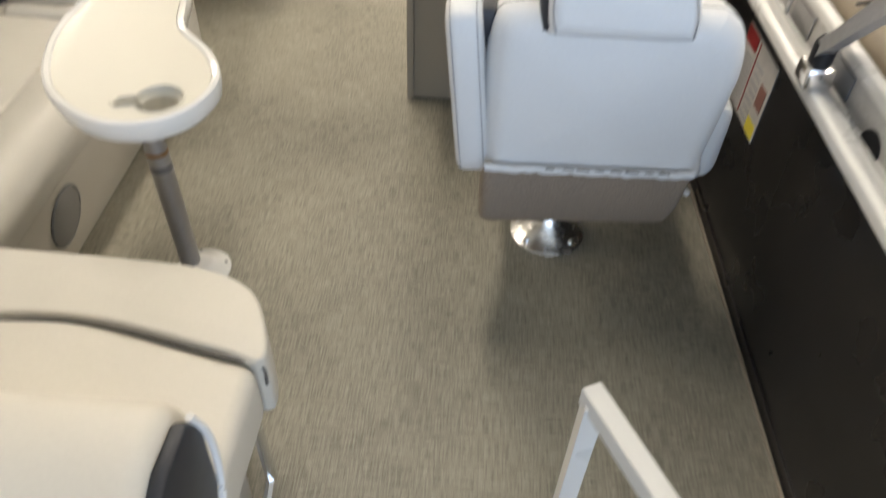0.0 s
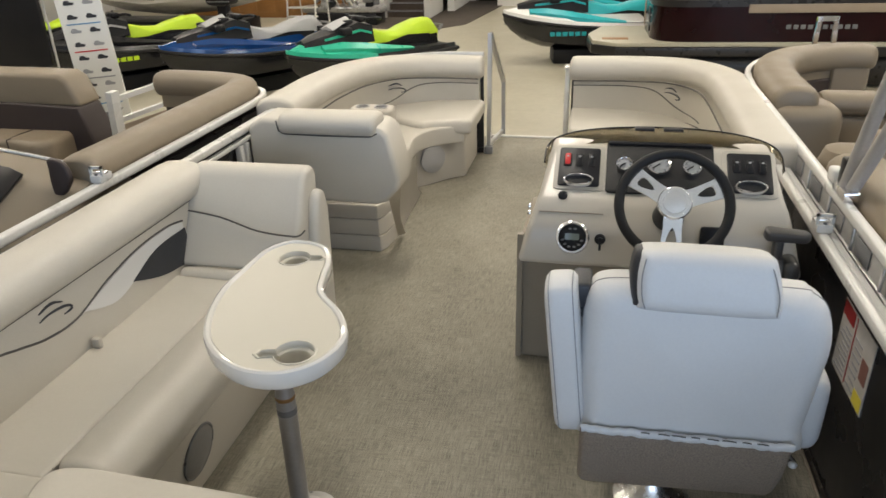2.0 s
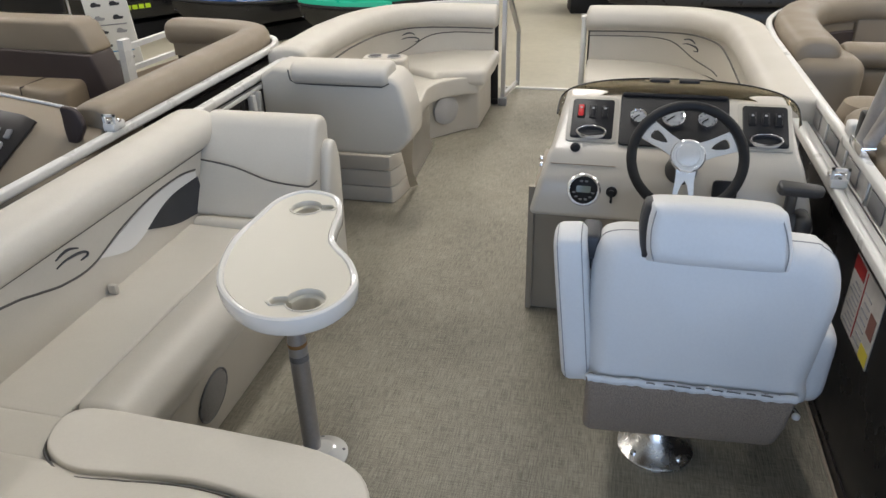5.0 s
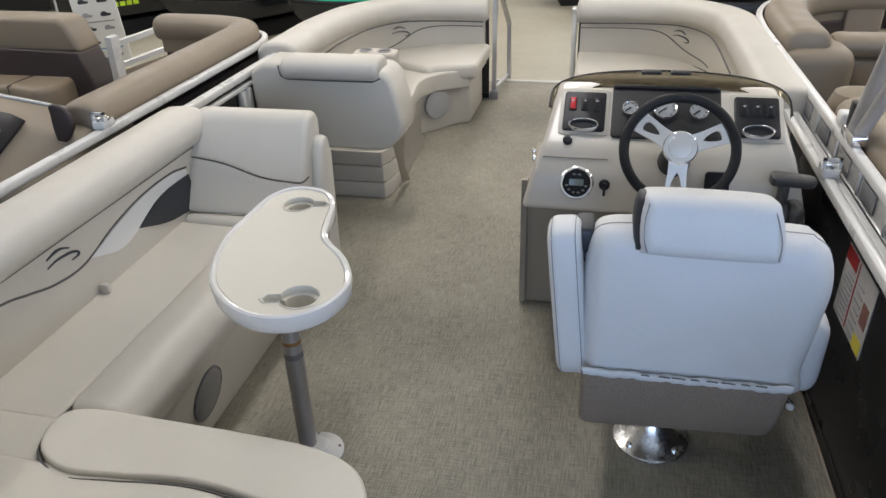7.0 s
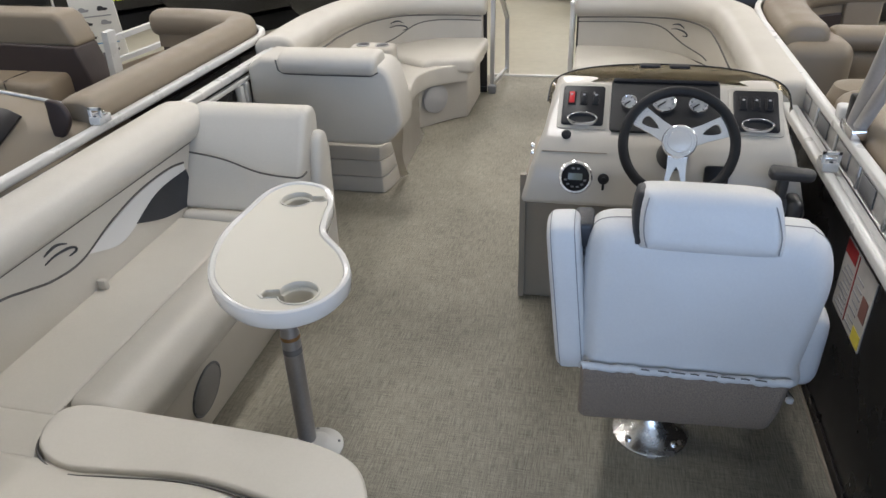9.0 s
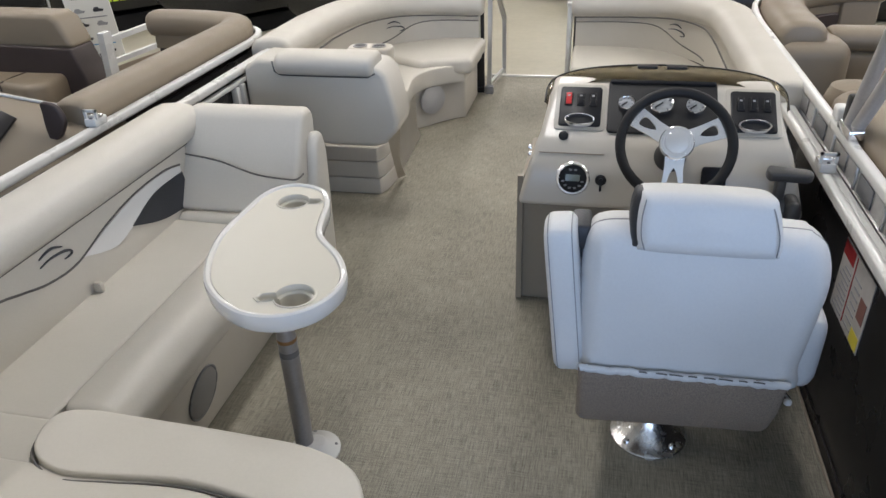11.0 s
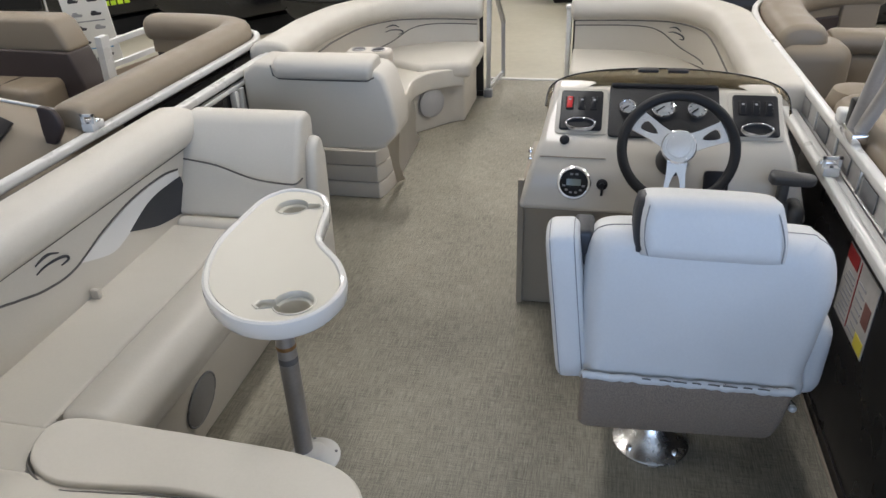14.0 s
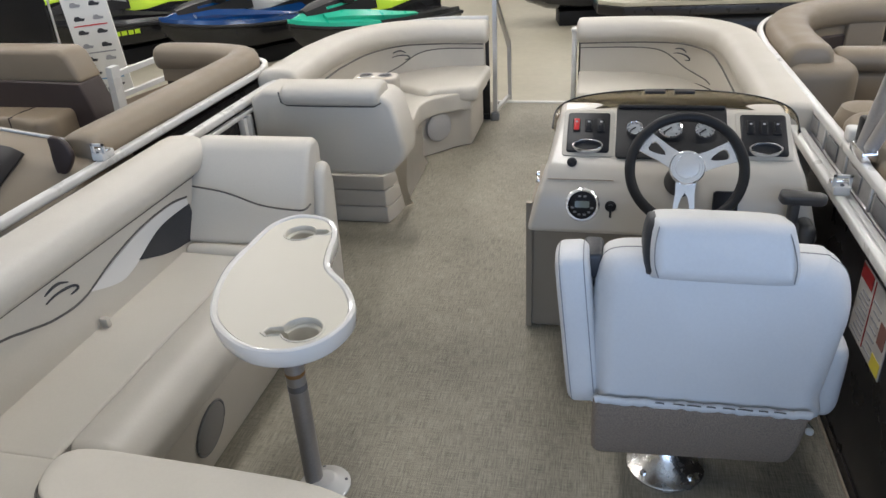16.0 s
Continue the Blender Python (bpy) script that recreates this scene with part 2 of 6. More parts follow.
def sweep(profile, path, cap=True, round_end=0.0):
    """A closed profile (to the right of the path, up) carried along a path that lies about level."""
    bm = bmesh.new()
    path = [Vector(q) for q in path]
    cu = sum(u for u, v in profile) / len(profile)
    cv = sum(v for u, v in profile) / len(profile)
    stations = []
    for i, q in enumerate(path):
        d = path[min(i + 1, len(path) - 1)] - path[max(i - 1, 0)]
        d.z = 0
        d.normalize()
        stations.append((q, d, 1.0))
    if round_end:
        q, d, _ = stations[0]
        head = [(q - d * round_end * math.sin(radians(a)), d, 1 - 0.35 * (1 - math.cos(radians(a)))) for a in (80, 60, 40, 20)]
        q, d, _ = stations[-1]
        tail = [(q + d * round_end * math.sin(radians(a)), d, 1 - 0.35 * (1 - math.cos(radians(a)))) for a in (20, 40, 60, 80)]
        stations = head + stations + tail
    rings = []
    for q, d, s in stations:
        n = Vector((d.y, -d.x, 0))
        rings.append([bm.verts.new(q + n * (cu + (u - cu) * s) + Vector((0, 0, cv + (v - cv) * s))) for u, v in profile])
    for a, b in zip(rings, rings[1:]):
        for i in range(len(profile)):
            j = (i + 1) % len(profile)
            bm.faces.new((a[i], a[j], b[j], b[i]))
    if cap:
        bm.faces.new(rings[0])
        bm.faces.new(rings[-1])
    return bm


def tube(path, r, sides=8, closed=False, squash=1.0):
    bm = bmesh.new()
    path = [Vector(q) for q in path]
    rings = []
    n = len(path)
    up = Vector((0, 0, 1))
    for i, q in enumerate(path):
        d = (path[(i + 1) % n] - path[i - 1]) if closed else (path[min(i + 1, n - 1)] - path[max(i - 1, 0)])
        d.normalize()
        a = d.cross(up if abs(d.z) < 0.93 else Vector((1, 0, 0))).normalized()
        b = a.cross(d)
        rings.append([bm.verts.new(q + r * (math.cos(2 * math.pi * k / sides) * a + squash * math.sin(2 * math.pi * k / sides) * b)) for k in range(sides)])
    pairs = list(zip(rings, rings[1:])) + ([(rings[-1], rings[0])] if closed else [])
    for a, b in pairs:
        for i in range(sides):
            j = (i + 1) % sides
            bm.faces.new((a[i], a[j], b[j], b[i]))
    if not closed:
        bm.faces.new(rings[0])
        bm.faces.new(rings[-1])
    return bm


def bar(path, w, h):
    """A square tube along straight runs."""
    bm = bmesh.new()
    for a, b in zip(path, path[1:]):
        a, b = Vector(a), Vector(b)
        d = (b - a).normalized()
        s = d.cross(Vector((0, 0, 1)) if abs(d.z) < 0.9 else Vector((1, 0, 0))).normalized()
        t = s.cross(d)
        a, b = a - d * w / 2, b + d * w / 2
        lo = [bm.verts.new(a + s * i * w / 2 + t * j * h / 2) for i, j in ((-1, -1), (1, -1), (1, 1), (-1, 1))]
        hi = [bm.verts.new(b + s * i * w / 2 + t * j * h / 2) for i, j in ((-1, -1), (1, -1), (1, 1), (-1, 1))]
        for i in range(4):
            j = (i + 1) % 4
            bm.faces.new((lo[i], lo[j], hi[j], hi[i]))
        bm.faces.new(lo)
        bm.faces.new(hi)
    return bevelled(bm, min(w, h) * 0.14, 2)


def lathe(profile, at=(0, 0, 0), m=None, seg=28, cap=True):
    """A turned body from radius and height."""
    bm = bmesh.new()
    rings = [[bm.verts.new((r * math.cos(2 * math.pi * k / seg), r * math.sin(2 * math.pi * k / seg), z)) for k in range(seg)] for r, z in profile]
    for a, b in zip(rings, rings[1:]):
        for i in range(seg):
            j = (i + 1) % seg
            bm.faces.new((a[i], a[j], b[j], b[i]))
    if cap:
        bm.faces.new(rings[0])
        bm.faces.new(rings[-1])
    if m is not None:
        moved(bm, m)
    return moved(bm, Matrix.Translation(at))


def joined(*bms):
    out = bmesh.new()
    for b in bms:
        me = bpy.data.meshes.new("joined")
        b.to_mesh(me)
        b.free()
        out.from_mesh(me)
        bpy.data.meshes.remove(me)
    return out


def rounded(w, h, r, n=4):
    """A rounded rectangle about the origin."""
    out = []
    for cx, cy, a0 in ((w / 2 - r, h / 2 - r, 0), (-w / 2 + r, h / 2 - r, 90), (-w / 2 + r, -h / 2 + r, 180), (w / 2 - r, -h / 2 + r, 270)):
        out += [(cx + r * math.cos(radians(a0 + 90 * k / n)), cy + r * math.sin(radians(a0 + 90 * k / n))) for k in range(n + 1)]
    return out


def oval_profile(cu, cv, ru, rv, n=16, power=2.6):
    """A plump rounded section."""
    out = []
    for k in range(n):
        a = 2 * math.pi * k / n
        c, s = math.cos(a), math.sin(a)
        out.append((cu + ru * math.copysign(abs(c) ** (2 / power), c), cv + rv * math.copysign(abs(s) ** (2 / power), s)))
    return out


# ---------------------------------------------------------------- the hall
GROUND_Z = -0.9
CONCRETE = material("sealed_concrete", (0.425, 0.395, 0.305), 0.38, blotch=0.12, blotch_scale=0.6, grain=0.06, grain_scale=9)
WALL = material("white_wall_paint", (0.72, 0.71, 0.68), 0.7, blotch=0.03, blotch_scale=0.8)
CEILING = material("ceiling_board", (0.70, 0.69, 0.66), 0.85, blotch=0.04, blotch_scale=1.0)
CARPET = material("grey_brown_carpet", (0.075, 0.06, 0.048), 0.95, blotch=0.15, grain=0.25, grain_scale=160, bump=0.6, bump_scale=260)
TUBE_GLOW = glowing("lamp_tube", (1.0, 0.95, 0.86), 9.0)
HX0, HX1, HY0, HY1, HZ = -15.0, 12.0, -5.0, 27.0, 4.4

solid("ground", box(HX0, HX1, HY0, HY1, GROUND_Z - 0.2, GROUND_Z), CONCRETE, "pale polished concrete showroom floor", "floor", "structure")
solid("ceiling", box(HX0, HX1, HY0, HY1, HZ, HZ + 0.2), CEILING, "white showroom ceiling", "ceiling", "structure")
solid("wall_west", box(HX0 - 0.2, HX0, HY0, HY1, GROUND_Z - 0.2, HZ + 0.2), WALL, "white painted showroom side wall", "wall", "structure")
solid("wall_east", box(HX1, HX1 + 0.2, HY0, HY1, GROUND_Z - 0.2, HZ + 0.2), WALL, "white painted showroom side wall", "wall", "structure")

# rear wall with the wide shop window that lets the daylight in
WIN = (-2.5, 8.0, -0.1, 3.4)
rear = thing("wall_south", "white wall round a wide shop window", "wall", kind="structure")
for x0, x1, z0, z1 in ((HX0, WIN[0], GROUND_Z, HZ), (WIN[1], HX1, GROUND_Z, HZ), (WIN[0], WIN[1], GROUND_Z, WIN[2]), (WIN[0], WIN[1], WIN[3], HZ)):
    part("wall_panel", box(x0, x1, HY0 - 0.2, HY0, z0, z1), WALL, rear)
window = thing("window_1", "wide shop window with slim white bars", "window", kind="structure")
for k in range(6):
    x = WIN[0] + (WIN[1] - WIN[0]) * k / 5
    part("window_frame", box(x - 0.03, x + 0.03, HY0 - 0.14, HY0 - 0.06, WIN[2], WIN[3], 0.006), ALU_WHITE, window)
area_lamp("daylight", look(((WIN[0] + WIN[1]) / 2, HY0 - 0.25, (WIN[2] + WIN[3]) / 2), (0.6, 3, 0.6)), WIN[1] - WIN[0], WIN[3] - WIN[2], 425, (0.585, 0.75, 1.0))

# ceiling lamps
def ceiling_lamp():
    t = thing("ceiling_lamp", "long white ceiling lamp with bright tubes", "ceiling lamp", "ceiling lamps", at=(0, 0, HZ))
    part("lamp_housing", box(-0.16, 0.16, -1.25, 1.25, HZ - 0.08, HZ - 0.004, 0.01), WALL, t)
    for x in (-0.07, 0.07):
        part("lamp_tube", tube([(x, -1.2, HZ - 0.105), (x, 1.2, HZ - 0.105)], 0.018, 8), TUBE_GLOW, t, "glowing white tube")
    return t


lamp = ceiling_lamp()
spots = [(x, y) for x in (-8.8, -4.6, -0.4, 3.8, 8.0) for y in (3.8, 8.8, 13.8, 19.0)]
for i, (x, y) in enumerate(spots):
    if i:
        copy_thing(lamp, pose(x, y, HZ))
    a = area_lamp("tube_light", pose(x, y, HZ - 0.14), 0.34, 2.4, 76, (1.0, 0.92, 0.80))
lamp.location = (*spots[0], HZ)

# ---------------------------------------------------------------- the boat: deck and fence
DECK_OUT = [(-1.25, -0.4), (1.25, -0.4), (1.25, 5.0), (1.12, 5.55), (0.8, 5.98), (0.45, 6.1), (-0.55, 6.1), (-0.85, 5.98), (-1.14, 5.55), (-1.25, 5.0)]
solid("floor", slab(DECK_OUT, -0.05, 0.0), DECK, "grey-brown woven vinyl deck of a pontoon boat", "deck", "structure")
solid("trim", slab([(x * 1.012, y if y < 0 else y + 0.02) for x, y in DECK_OUT], -0.14, -0.012, 0.01, 2), ALU, "aluminium edge trim round the boat deck", "deck trim", "structure")
for side, x in (("port", -0.85), ("starboard", 0.85)):
    t = thing("pontoon", "silver aluminium float under the deck", "pontoon", "floats", at=(x, 2.5, GROUND_Z))
    part("hull_tube", tube([(x, -0.4, -0.45)] + [(x, y, -0.45) for y in (0, 2, 4, 5.2)] + [(x, 5.6, -0.38), (x, 5.85, -0.3)], 0.27, 20), ALU_SHEET, t)
    for y in (0.3, 4.6):
        part("stand", box(x - 0.2, x + 0.2, y - 0.08, y + 0.08, GROUND_Z, -0.69, 0.01), GREY, t)
    part("mount", box(x - 0.05, x + 0.05, -0.3, 5.3, -0.2, -0.14), ALU, t)


def fence(name, label, line, height, face, low=0.035, out=0.02, posts=()):
    """A boat fence along a level line: sheet panel, top rails, bottom rail and posts."""
    t = thing(name, label, "boat fence", "boat fences", at=tuple(line[0]))
    part("panel", sweep([(out - 0.006, low), (out + 0.006, low), (out + 0.006, height - 0.05), (out - 0.006, height - 0.05)], line), face, t)
    part("bottom_rail", sweep([(out - 0.012, low - 0.035), (out + 0.016, low - 0.035), (out + 0.016, low + 0.004), (out - 0.012, low + 0.004)], line), PANEL_BLACK, t)
    ring = [(u, v + height - 0.016) for u, v in rounded(0.030, 0.034, 0.007, 3)]
    part("top_rail", sweep(ring, line), ALU_WHITE, t, "white coated top rail")
    ring = [(u + math.copysign(0.031, out), v + height - 0.024) for u, v in rounded(0.026, 0.03, 0.006, 3)]
    part("outer_rail", sweep(ring, line), ALU_WHITE, t)
    for q in posts:
        part("post", box(q[0] - 0.016, q[0] + 0.016, q[1] - 0.016, q[1] + 0.016, 0.0, height - 0.075, 0.004), ALU_WHITE, t)
    return t


RAIL_R = [(1.172, y, 0) for y in (0.75, 2, 3, 4)] + smooth_line([(1.172, 4.6, 0), (1.13, 5.1, 0), (0.93, 5.45, 0), (0.62, 5.63, 0), (0.26, 5.66, 0)], 6)
RAIL_L = [(-1.205, y, 0) for y in (0.75, 2, 3, 4)] + smooth_line([(-1.205, 4.6, 0), (-1.15, 5.1, 0), (-0.97, 5.45, 0), (-0.68, 5.63, 0), (-0.37, 5.66, 0)], 6)
fence("fence", "gloss black panel fence with double white rail", RAIL_R, 0.72, PANEL_BLACK, out=0.044)
left_fence = fence("fence", "gloss black panel fence with double white rail beside the bench", RAIL_L, 0.75, PANEL_BLACK, out=-0.02, posts=[(-1.2, y) for y in (3.50, 3.56, 3.05)])
part("lower_rail", sweep([(u, v + 0.688) for u, v in rounded(0.024, 0.022, 0.005, 3)], RAIL_L[:4]), ALU_WHITE, left_fence)


def rail_cleat(x, y, z, turn=0):
    """A small square chrome fitting on a rail."""
    t = thing("rail_fitting", "small bright square metal clamp on a white rail", "rail fitting", "rail fittings", at=(x, y, z))
    part("clamp", box(x - 0.024, x + 0.024, y - 0.036, y + 0.036, z, z + 0.03, 0.006), ALU_WHITE, t)
    part("cap", box(x - 0.03, x + 0.03, y - 0.012, y + 0.012, z + 0.03, z + 0.040, 0.004), CHROME, t)
    part("loop", bar([(x - 0.022, y - 0.02, z + 0.03), (x - 0.022, y - 0.02, z + 0.058), (x + 0.022, y - 0.02, z + 0.058), (x + 0.022, y - 0.02, z + 0.03)], 0.009, 0.009), ALU_WHITE, t)
    for d in (-0.026, 0.026):
        part("screw", lathe([(0.006, 0), (0.006, 0.003), (0.003, 0.005)], (x, y + d, z + 0.03), seg=8), GREY, t)
    return t


rail_cleat(1.172, 2.74, 0.72)

solid("trim", box(1.192, 1.200, -0.3, 2.95, 0.0, 0.008, 0.002), GELCOAT_DARK, "thin taupe edge strip along the deck", "deck trim", "structure")

# warning labels on the inside of the fence
# white paper with the shade down by the panel put into its colour
SHADED_PAPER = material("shaded_label_paper", (0.42, 0.40, 0.37), 0.5, blotch=0.08, blotch_scale=20)


def on_label(x0, x1, y0, y1, z0, z1):
    return box(x0, x1, 2.235 + (y0 - 2.31) * 1.42, 2.235 + (y1 - 2.31) * 1.42, 0.385 + (z0 - 0.36) * 0.94, 0.385 + (z1 - 0.36) * 0.94)


lab = thing("warning_label", "white red and yellow warning labels on the black panel", "label", at=(1.207, 2.4, 0.4))
part("sheet", on_label(1.206, 1.2085, 2.31, 2.50, 0.36, 0.60), SHADED_PAPER, lab)
LABEL_RED = material("dark_red_ink", (0.28, 0.02, 0.02), 0.5, blotch=0.1)
part("red_band", on_label(1.2045, 1.2058, 2.43, 2.497, 0.55, 0.597), LABEL_RED, lab)
part("yellow_band", on_label(1.2045, 1.2058, 2.315, 2.36, 0.365, 0.41), YELLOW, lab)
part("red_line", on_label(1.2045, 1.2058, 2.415, 2.419, 0.37, 0.595), LABEL_RED, lab)
part("dark_band", on_label(1.2045, 1.2058, 2.32, 2.355, 0.45, 0.52), material("brown_ink", (0.2, 0.09, 0.07), 0.6), lab)
for k in range(9):
    part("text_line", on_label(1.2045, 1.2058, 2.43, 2.49 - 0.01 * (k % 3), 0.375 + 0.018 * k, 0.381 + 0.018 * k), INK_GREY, lab)
for k in range(7):
    part("text_line", on_label(1.2045, 1.2058, 2.365, 2.408 - 0.008 * (k % 2), 0.38 + 0.026 * k, 0.387 + 0.026 * k), INK_GREY, lab)


# ---------------------------------------------------------------- bench along the port side
def swoosh(parent, pts, r, mat, name="piping", label=""):
    return part(name, tube(smooth_line(pts, 10), r, 6), mat, parent, label)


def brush(points, r):
    """A stroke that swells in the middle and thins out at both ends."""
    line = smooth_line(points, 5)
    bm = tube(line, r, 6)
    bm.verts.ensure_lookup_table()
    for i, q in enumerate(line):
        k = 0.3 + 0.7 * math.sin(math.pi * (0.08 + 0.84 * i / (len(line) - 1)))
        for v in bm.verts[6 * i:6 * i + 6]:
            v.co = q + (v.co - q) * k
    return bm


def wing_mark(parent, centre, right, up, size):
    """The stitched mark: two swept strokes like wings."""
    c, rt, u = Vector(centre), Vector(right).normalized(), Vector(up).normalized()
    for s in (((-0.44, 0.15), (-0.18, 0.20), (0.03, 0.19), (0.26, 0.09)),
              ((-0.49, -0.02), (-0.23, 0.02), (0.04, 0.01), (0.29, -0.03), (0.44, -0.10), (0.45, -0.17), (0.33, -0.19), (0.21, -0.19))):
        part("stitched_mark", brush([c + rt * a * size + u * b * size for a, b in s], size * 0.032), NAVY, parent, "dark stitched mark")


bench = thing("bench_seat", "pale beige vinyl bench seat with rolled backrest and dark piping", "bench seat", at=(-0.9, 2.2, 0))
BY0, BY1 = 0.78, 2.93
part("base", along_y([(-1.18, 0.0), (-0.70, 0.0), (-0.632, 0.34), (-1.18, 0.34)], 1.2, BY1, 0.02), VINYL_SHELL, bench, "moulded beige seat base")
part("seat_cushion", along_y([(-1.1, 0.335), (-0.787, 0.335), (-0.787, 0.452), (-1.05, 0.458), (-1.1, 0.45)], 1.558, 2.60, 0.014, 4), VINYL, bench)
FRONT = [(p.x, p.y) for p in smooth_line([(-0.783, 0.34, 0), (-0.785, 0.40, 0), (-0.784, 0.445, 0), (-0.768, 0.459, 0), (-0.72, 0.463, 0), (-0.672, 0.455, 0), (-0.632, 0.430, 0), (-0.610, 0.395, 0), (-0.616, 0.350, 0), (-0.634, 0.315, 0), (-0.70, 0.30, 0)], 3, closed=True)]
part("front_bolster", sweep(FRONT, [(0, y, 0) for y in (1.63, 1.75, 1.9, 2.1, 2.3, 2.59)], round_end=0.034), VINYL, bench, "rounded front roll of the seat", 60)
part("seat_rear_rail", box(-1.04, -0.60, 2.595, 2.66, 0.34, 0.475, 0.03, 3), VINYL, bench)
part("back_panel", along_y([(-1.18, 0.43), (-1.03, 0.43), (-1.055, 0.70), (-1.18, 0.72)], BY0, 2.85, 0.012), VINYL, bench)
part("back_bolster", sweep([(u, v) for u, v in oval_profile(-1.115, 0.745, 0.105, 0.069)], [(0, y, 0) for y in (BY0, 1.2, 1.8, 2.4, 2.85)], round_end=0.05), VINYL, bench)
part("back_rest", along_x([(2.635, 0.475), (2.70, 0.462), (2.935, 0.50), (2.955, 0.76), (2.93, 0.80), (2.86, 0.80), (2.825, 0.77), (2.76, 0.64)], -1.065, -0.590, 0.028, 5), VINYL, bench)
swoosh(bench, [(-1.035, 2.742, 0.658), (-0.9, 2.735, 0.640), (-0.75, 2.712, 0.605), (-0.62, 2.702, 0.596), (-0.58, 2.705, 0.598), (-0.574, 2.75, 0.60)], 0.0035, PIPING)
part("seat_seam", tube([(-0.7855, y, 0.4475) for y in (1.60, 1.9, 2.2, 2.59)], 0.0025, 6), VINYL_SHELL, bench)
part("end_trim", along_x([(2.72, 0.05), (2.93, 0.05), (2.955, 0.62), (2.93, 0.70), (2.89, 0.715), (2.85, 0.68), (2.80, 0.50)], -0.600, -0.552, 0.02, 3), VINYL, bench)
swoosh(bench, [(-1.031 - (z - 0.43) * 0.0926, y, z) for y, z in ((1.25, 0.672), (1.5, 0.664), (1.758, 0.628), (1.852, 0.603), (1.953, 0.576), (2.079, 0.570), (2.248, 0.614), (2.424, 0.642), (2.606, 0.645), (2.71, 0.628))], 0.0042, PIPING)
# dark tube in place of the shade in the fold under the bolster
part("back_crease", tube([(-1.050, 0.9, 0.687), (-1.050, 2.0, 0.684), (-1.050, 2.8, 0.683)], 0.0045, 6), PIPING, bench)
wing_mark(bench, (-1.0465, 2.010, 0.634), (0, 1, 0), (-0.0926, 0, 1), 0.135)


def lens_panel(pts_top, pts_low, lift, mat, name, label):
    """A thin curved inlay on the back panel, given by y and z."""
    bm = bmesh.new()
    ring = smooth_line([(0, *p) for p in pts_top], 6) + smooth_line([(0, *p) for p in pts_low], 6)[1:-1]
    f = bm.faces.new([bm.verts.new((-1.03 - (q.z - 0.43) * 0.0926 + lift, q.y, q.z)) for q in ring])
    g = bmesh.ops.extrude_face_region(bm, geom=[f])["geom"]
    bmesh.ops.translate(bm, vec=(-0.008, 0, 0), verts=[v for v in g if isinstance(v, bmesh.types.BMVert)])
    return part(name, bm, mat, bench, label)


lens_panel([(2.11, 0.574), (2.248, 0.608), (2.424, 0.637), (2.606, 0.640), (2.705, 0.623)], [(2.705, 0.623), (2.68, 0.595), (2.503, 0.590), (2.359, 0.551), (2.247, 0.533), (2.11, 0.574)], 0.003, VINYL_WHITE, "white_inlay", "white vinyl inlay")
lens_panel([(2.355, 0.553), (2.465, 0.590), (2.56, 0.604), (2.705, 0.602)], [(2.705, 0.602), (2.70, 0.485), (2.60, 0.484), (2.488, 0.505), (2.355, 0.553)], 0.006, NAVY, "charcoal_inlay", "charcoal vinyl inlay")
part("latch", box(-1.03, -1.0, 2.09, 2.11, 0.455, 0.49, 0.006), VINYL_SHELL, bench, "small beige plastic latch")
sp = part("speaker", lathe([(0.078, 0.0), (0.078, 0.012), (0.066, 0.017)], m=Matrix.Translation((-0.668, 1.99, 0.192)) @ pose(0, 0, 0, 0, 90 + 11.3, 0) @ Matrix.Diagonal((1.12, 1, 1, 1)), seg=32), GRILLE, bench, "oval grey speaker grille")
part("speaker_ring", tube([Matrix.Translation((-0.664, 1.99, 0.192)) @ pose(0, 0, 0, 0, 90 + 11.3, 0) @ Vector((0.092 * math.cos(a), 0.082 * math.sin(a), 0.006)) for a in [k * math.pi / 16 for k in range(32)]], 0.004, 6, closed=True), GREY, sp)

# ---------------------------------------------------------------- rear chaise across the stern
chaise = thing("rear_chaise", "beige vinyl rear lounge with rounded bolster and striped backrest", "lounge seat", at=(-0.5, 1.2, 0))
part("base", slab([(-1.15, 0.8), (-0.05, 0.8), (0.0, 1.3), (-0.08, 1.45), (-1.15, 1.5)], 0.0, 0.36, 0.03, 3), VINYL_SHELL, chaise)
part("seat_cushion", slab([(-1.1, 0.72), (0.06, 0.72), (0.075, 1.33)] + [(-0.3, 1.42), (-0.6, 1.42), (-1.1, 1.42)], 0.34, 0.484, 0.03, 4), VINYL, chaise)
BOL = smooth_line([(-0.745, 1.50), (-0.73, 1.555), (-0.66, 1.575), (-0.50, 1.572), (-0.30, 1.565), (-0.1, 1.55), (0.02, 1.50), (0.075, 1.40), (0.08, 1.33), (0.0, 1.35), (-0.2, 1.395), (-0.34, 1.408), (-0.50, 1.392), (-0.62, 1.386), (-0.71, 1.43)], 5, closed=True)
part("edge_bolster", slab([(p.x, p.y) for p in BOL], 0.33, 0.496, 0.050, 7), VINYL, chaise, angle=70)
swoosh(chaise, [(0.085, 1.325, 0.43), (0.075, 1.335, 0.475), (0.0, 1.342, 0.484), (-0.2, 1.387, 0.4825), (-0.34, 1.400, 0.4825), (-0.50, 1.384, 0.4825), (-0.62, 1.377, 0.481), (-0.715, 1.425, 0.481), (-0.752, 1.50, 0.475)], 0.0032, PIPING)
part("corner_cushion", slab([(-1.05, 1.40), (-0.70, 1.40), (-0.745, 1.48), (-0.748, 1.553), (-1.05, 1.553)], 0.34, 0.474, 0.018, 4), VINYL, chaise)
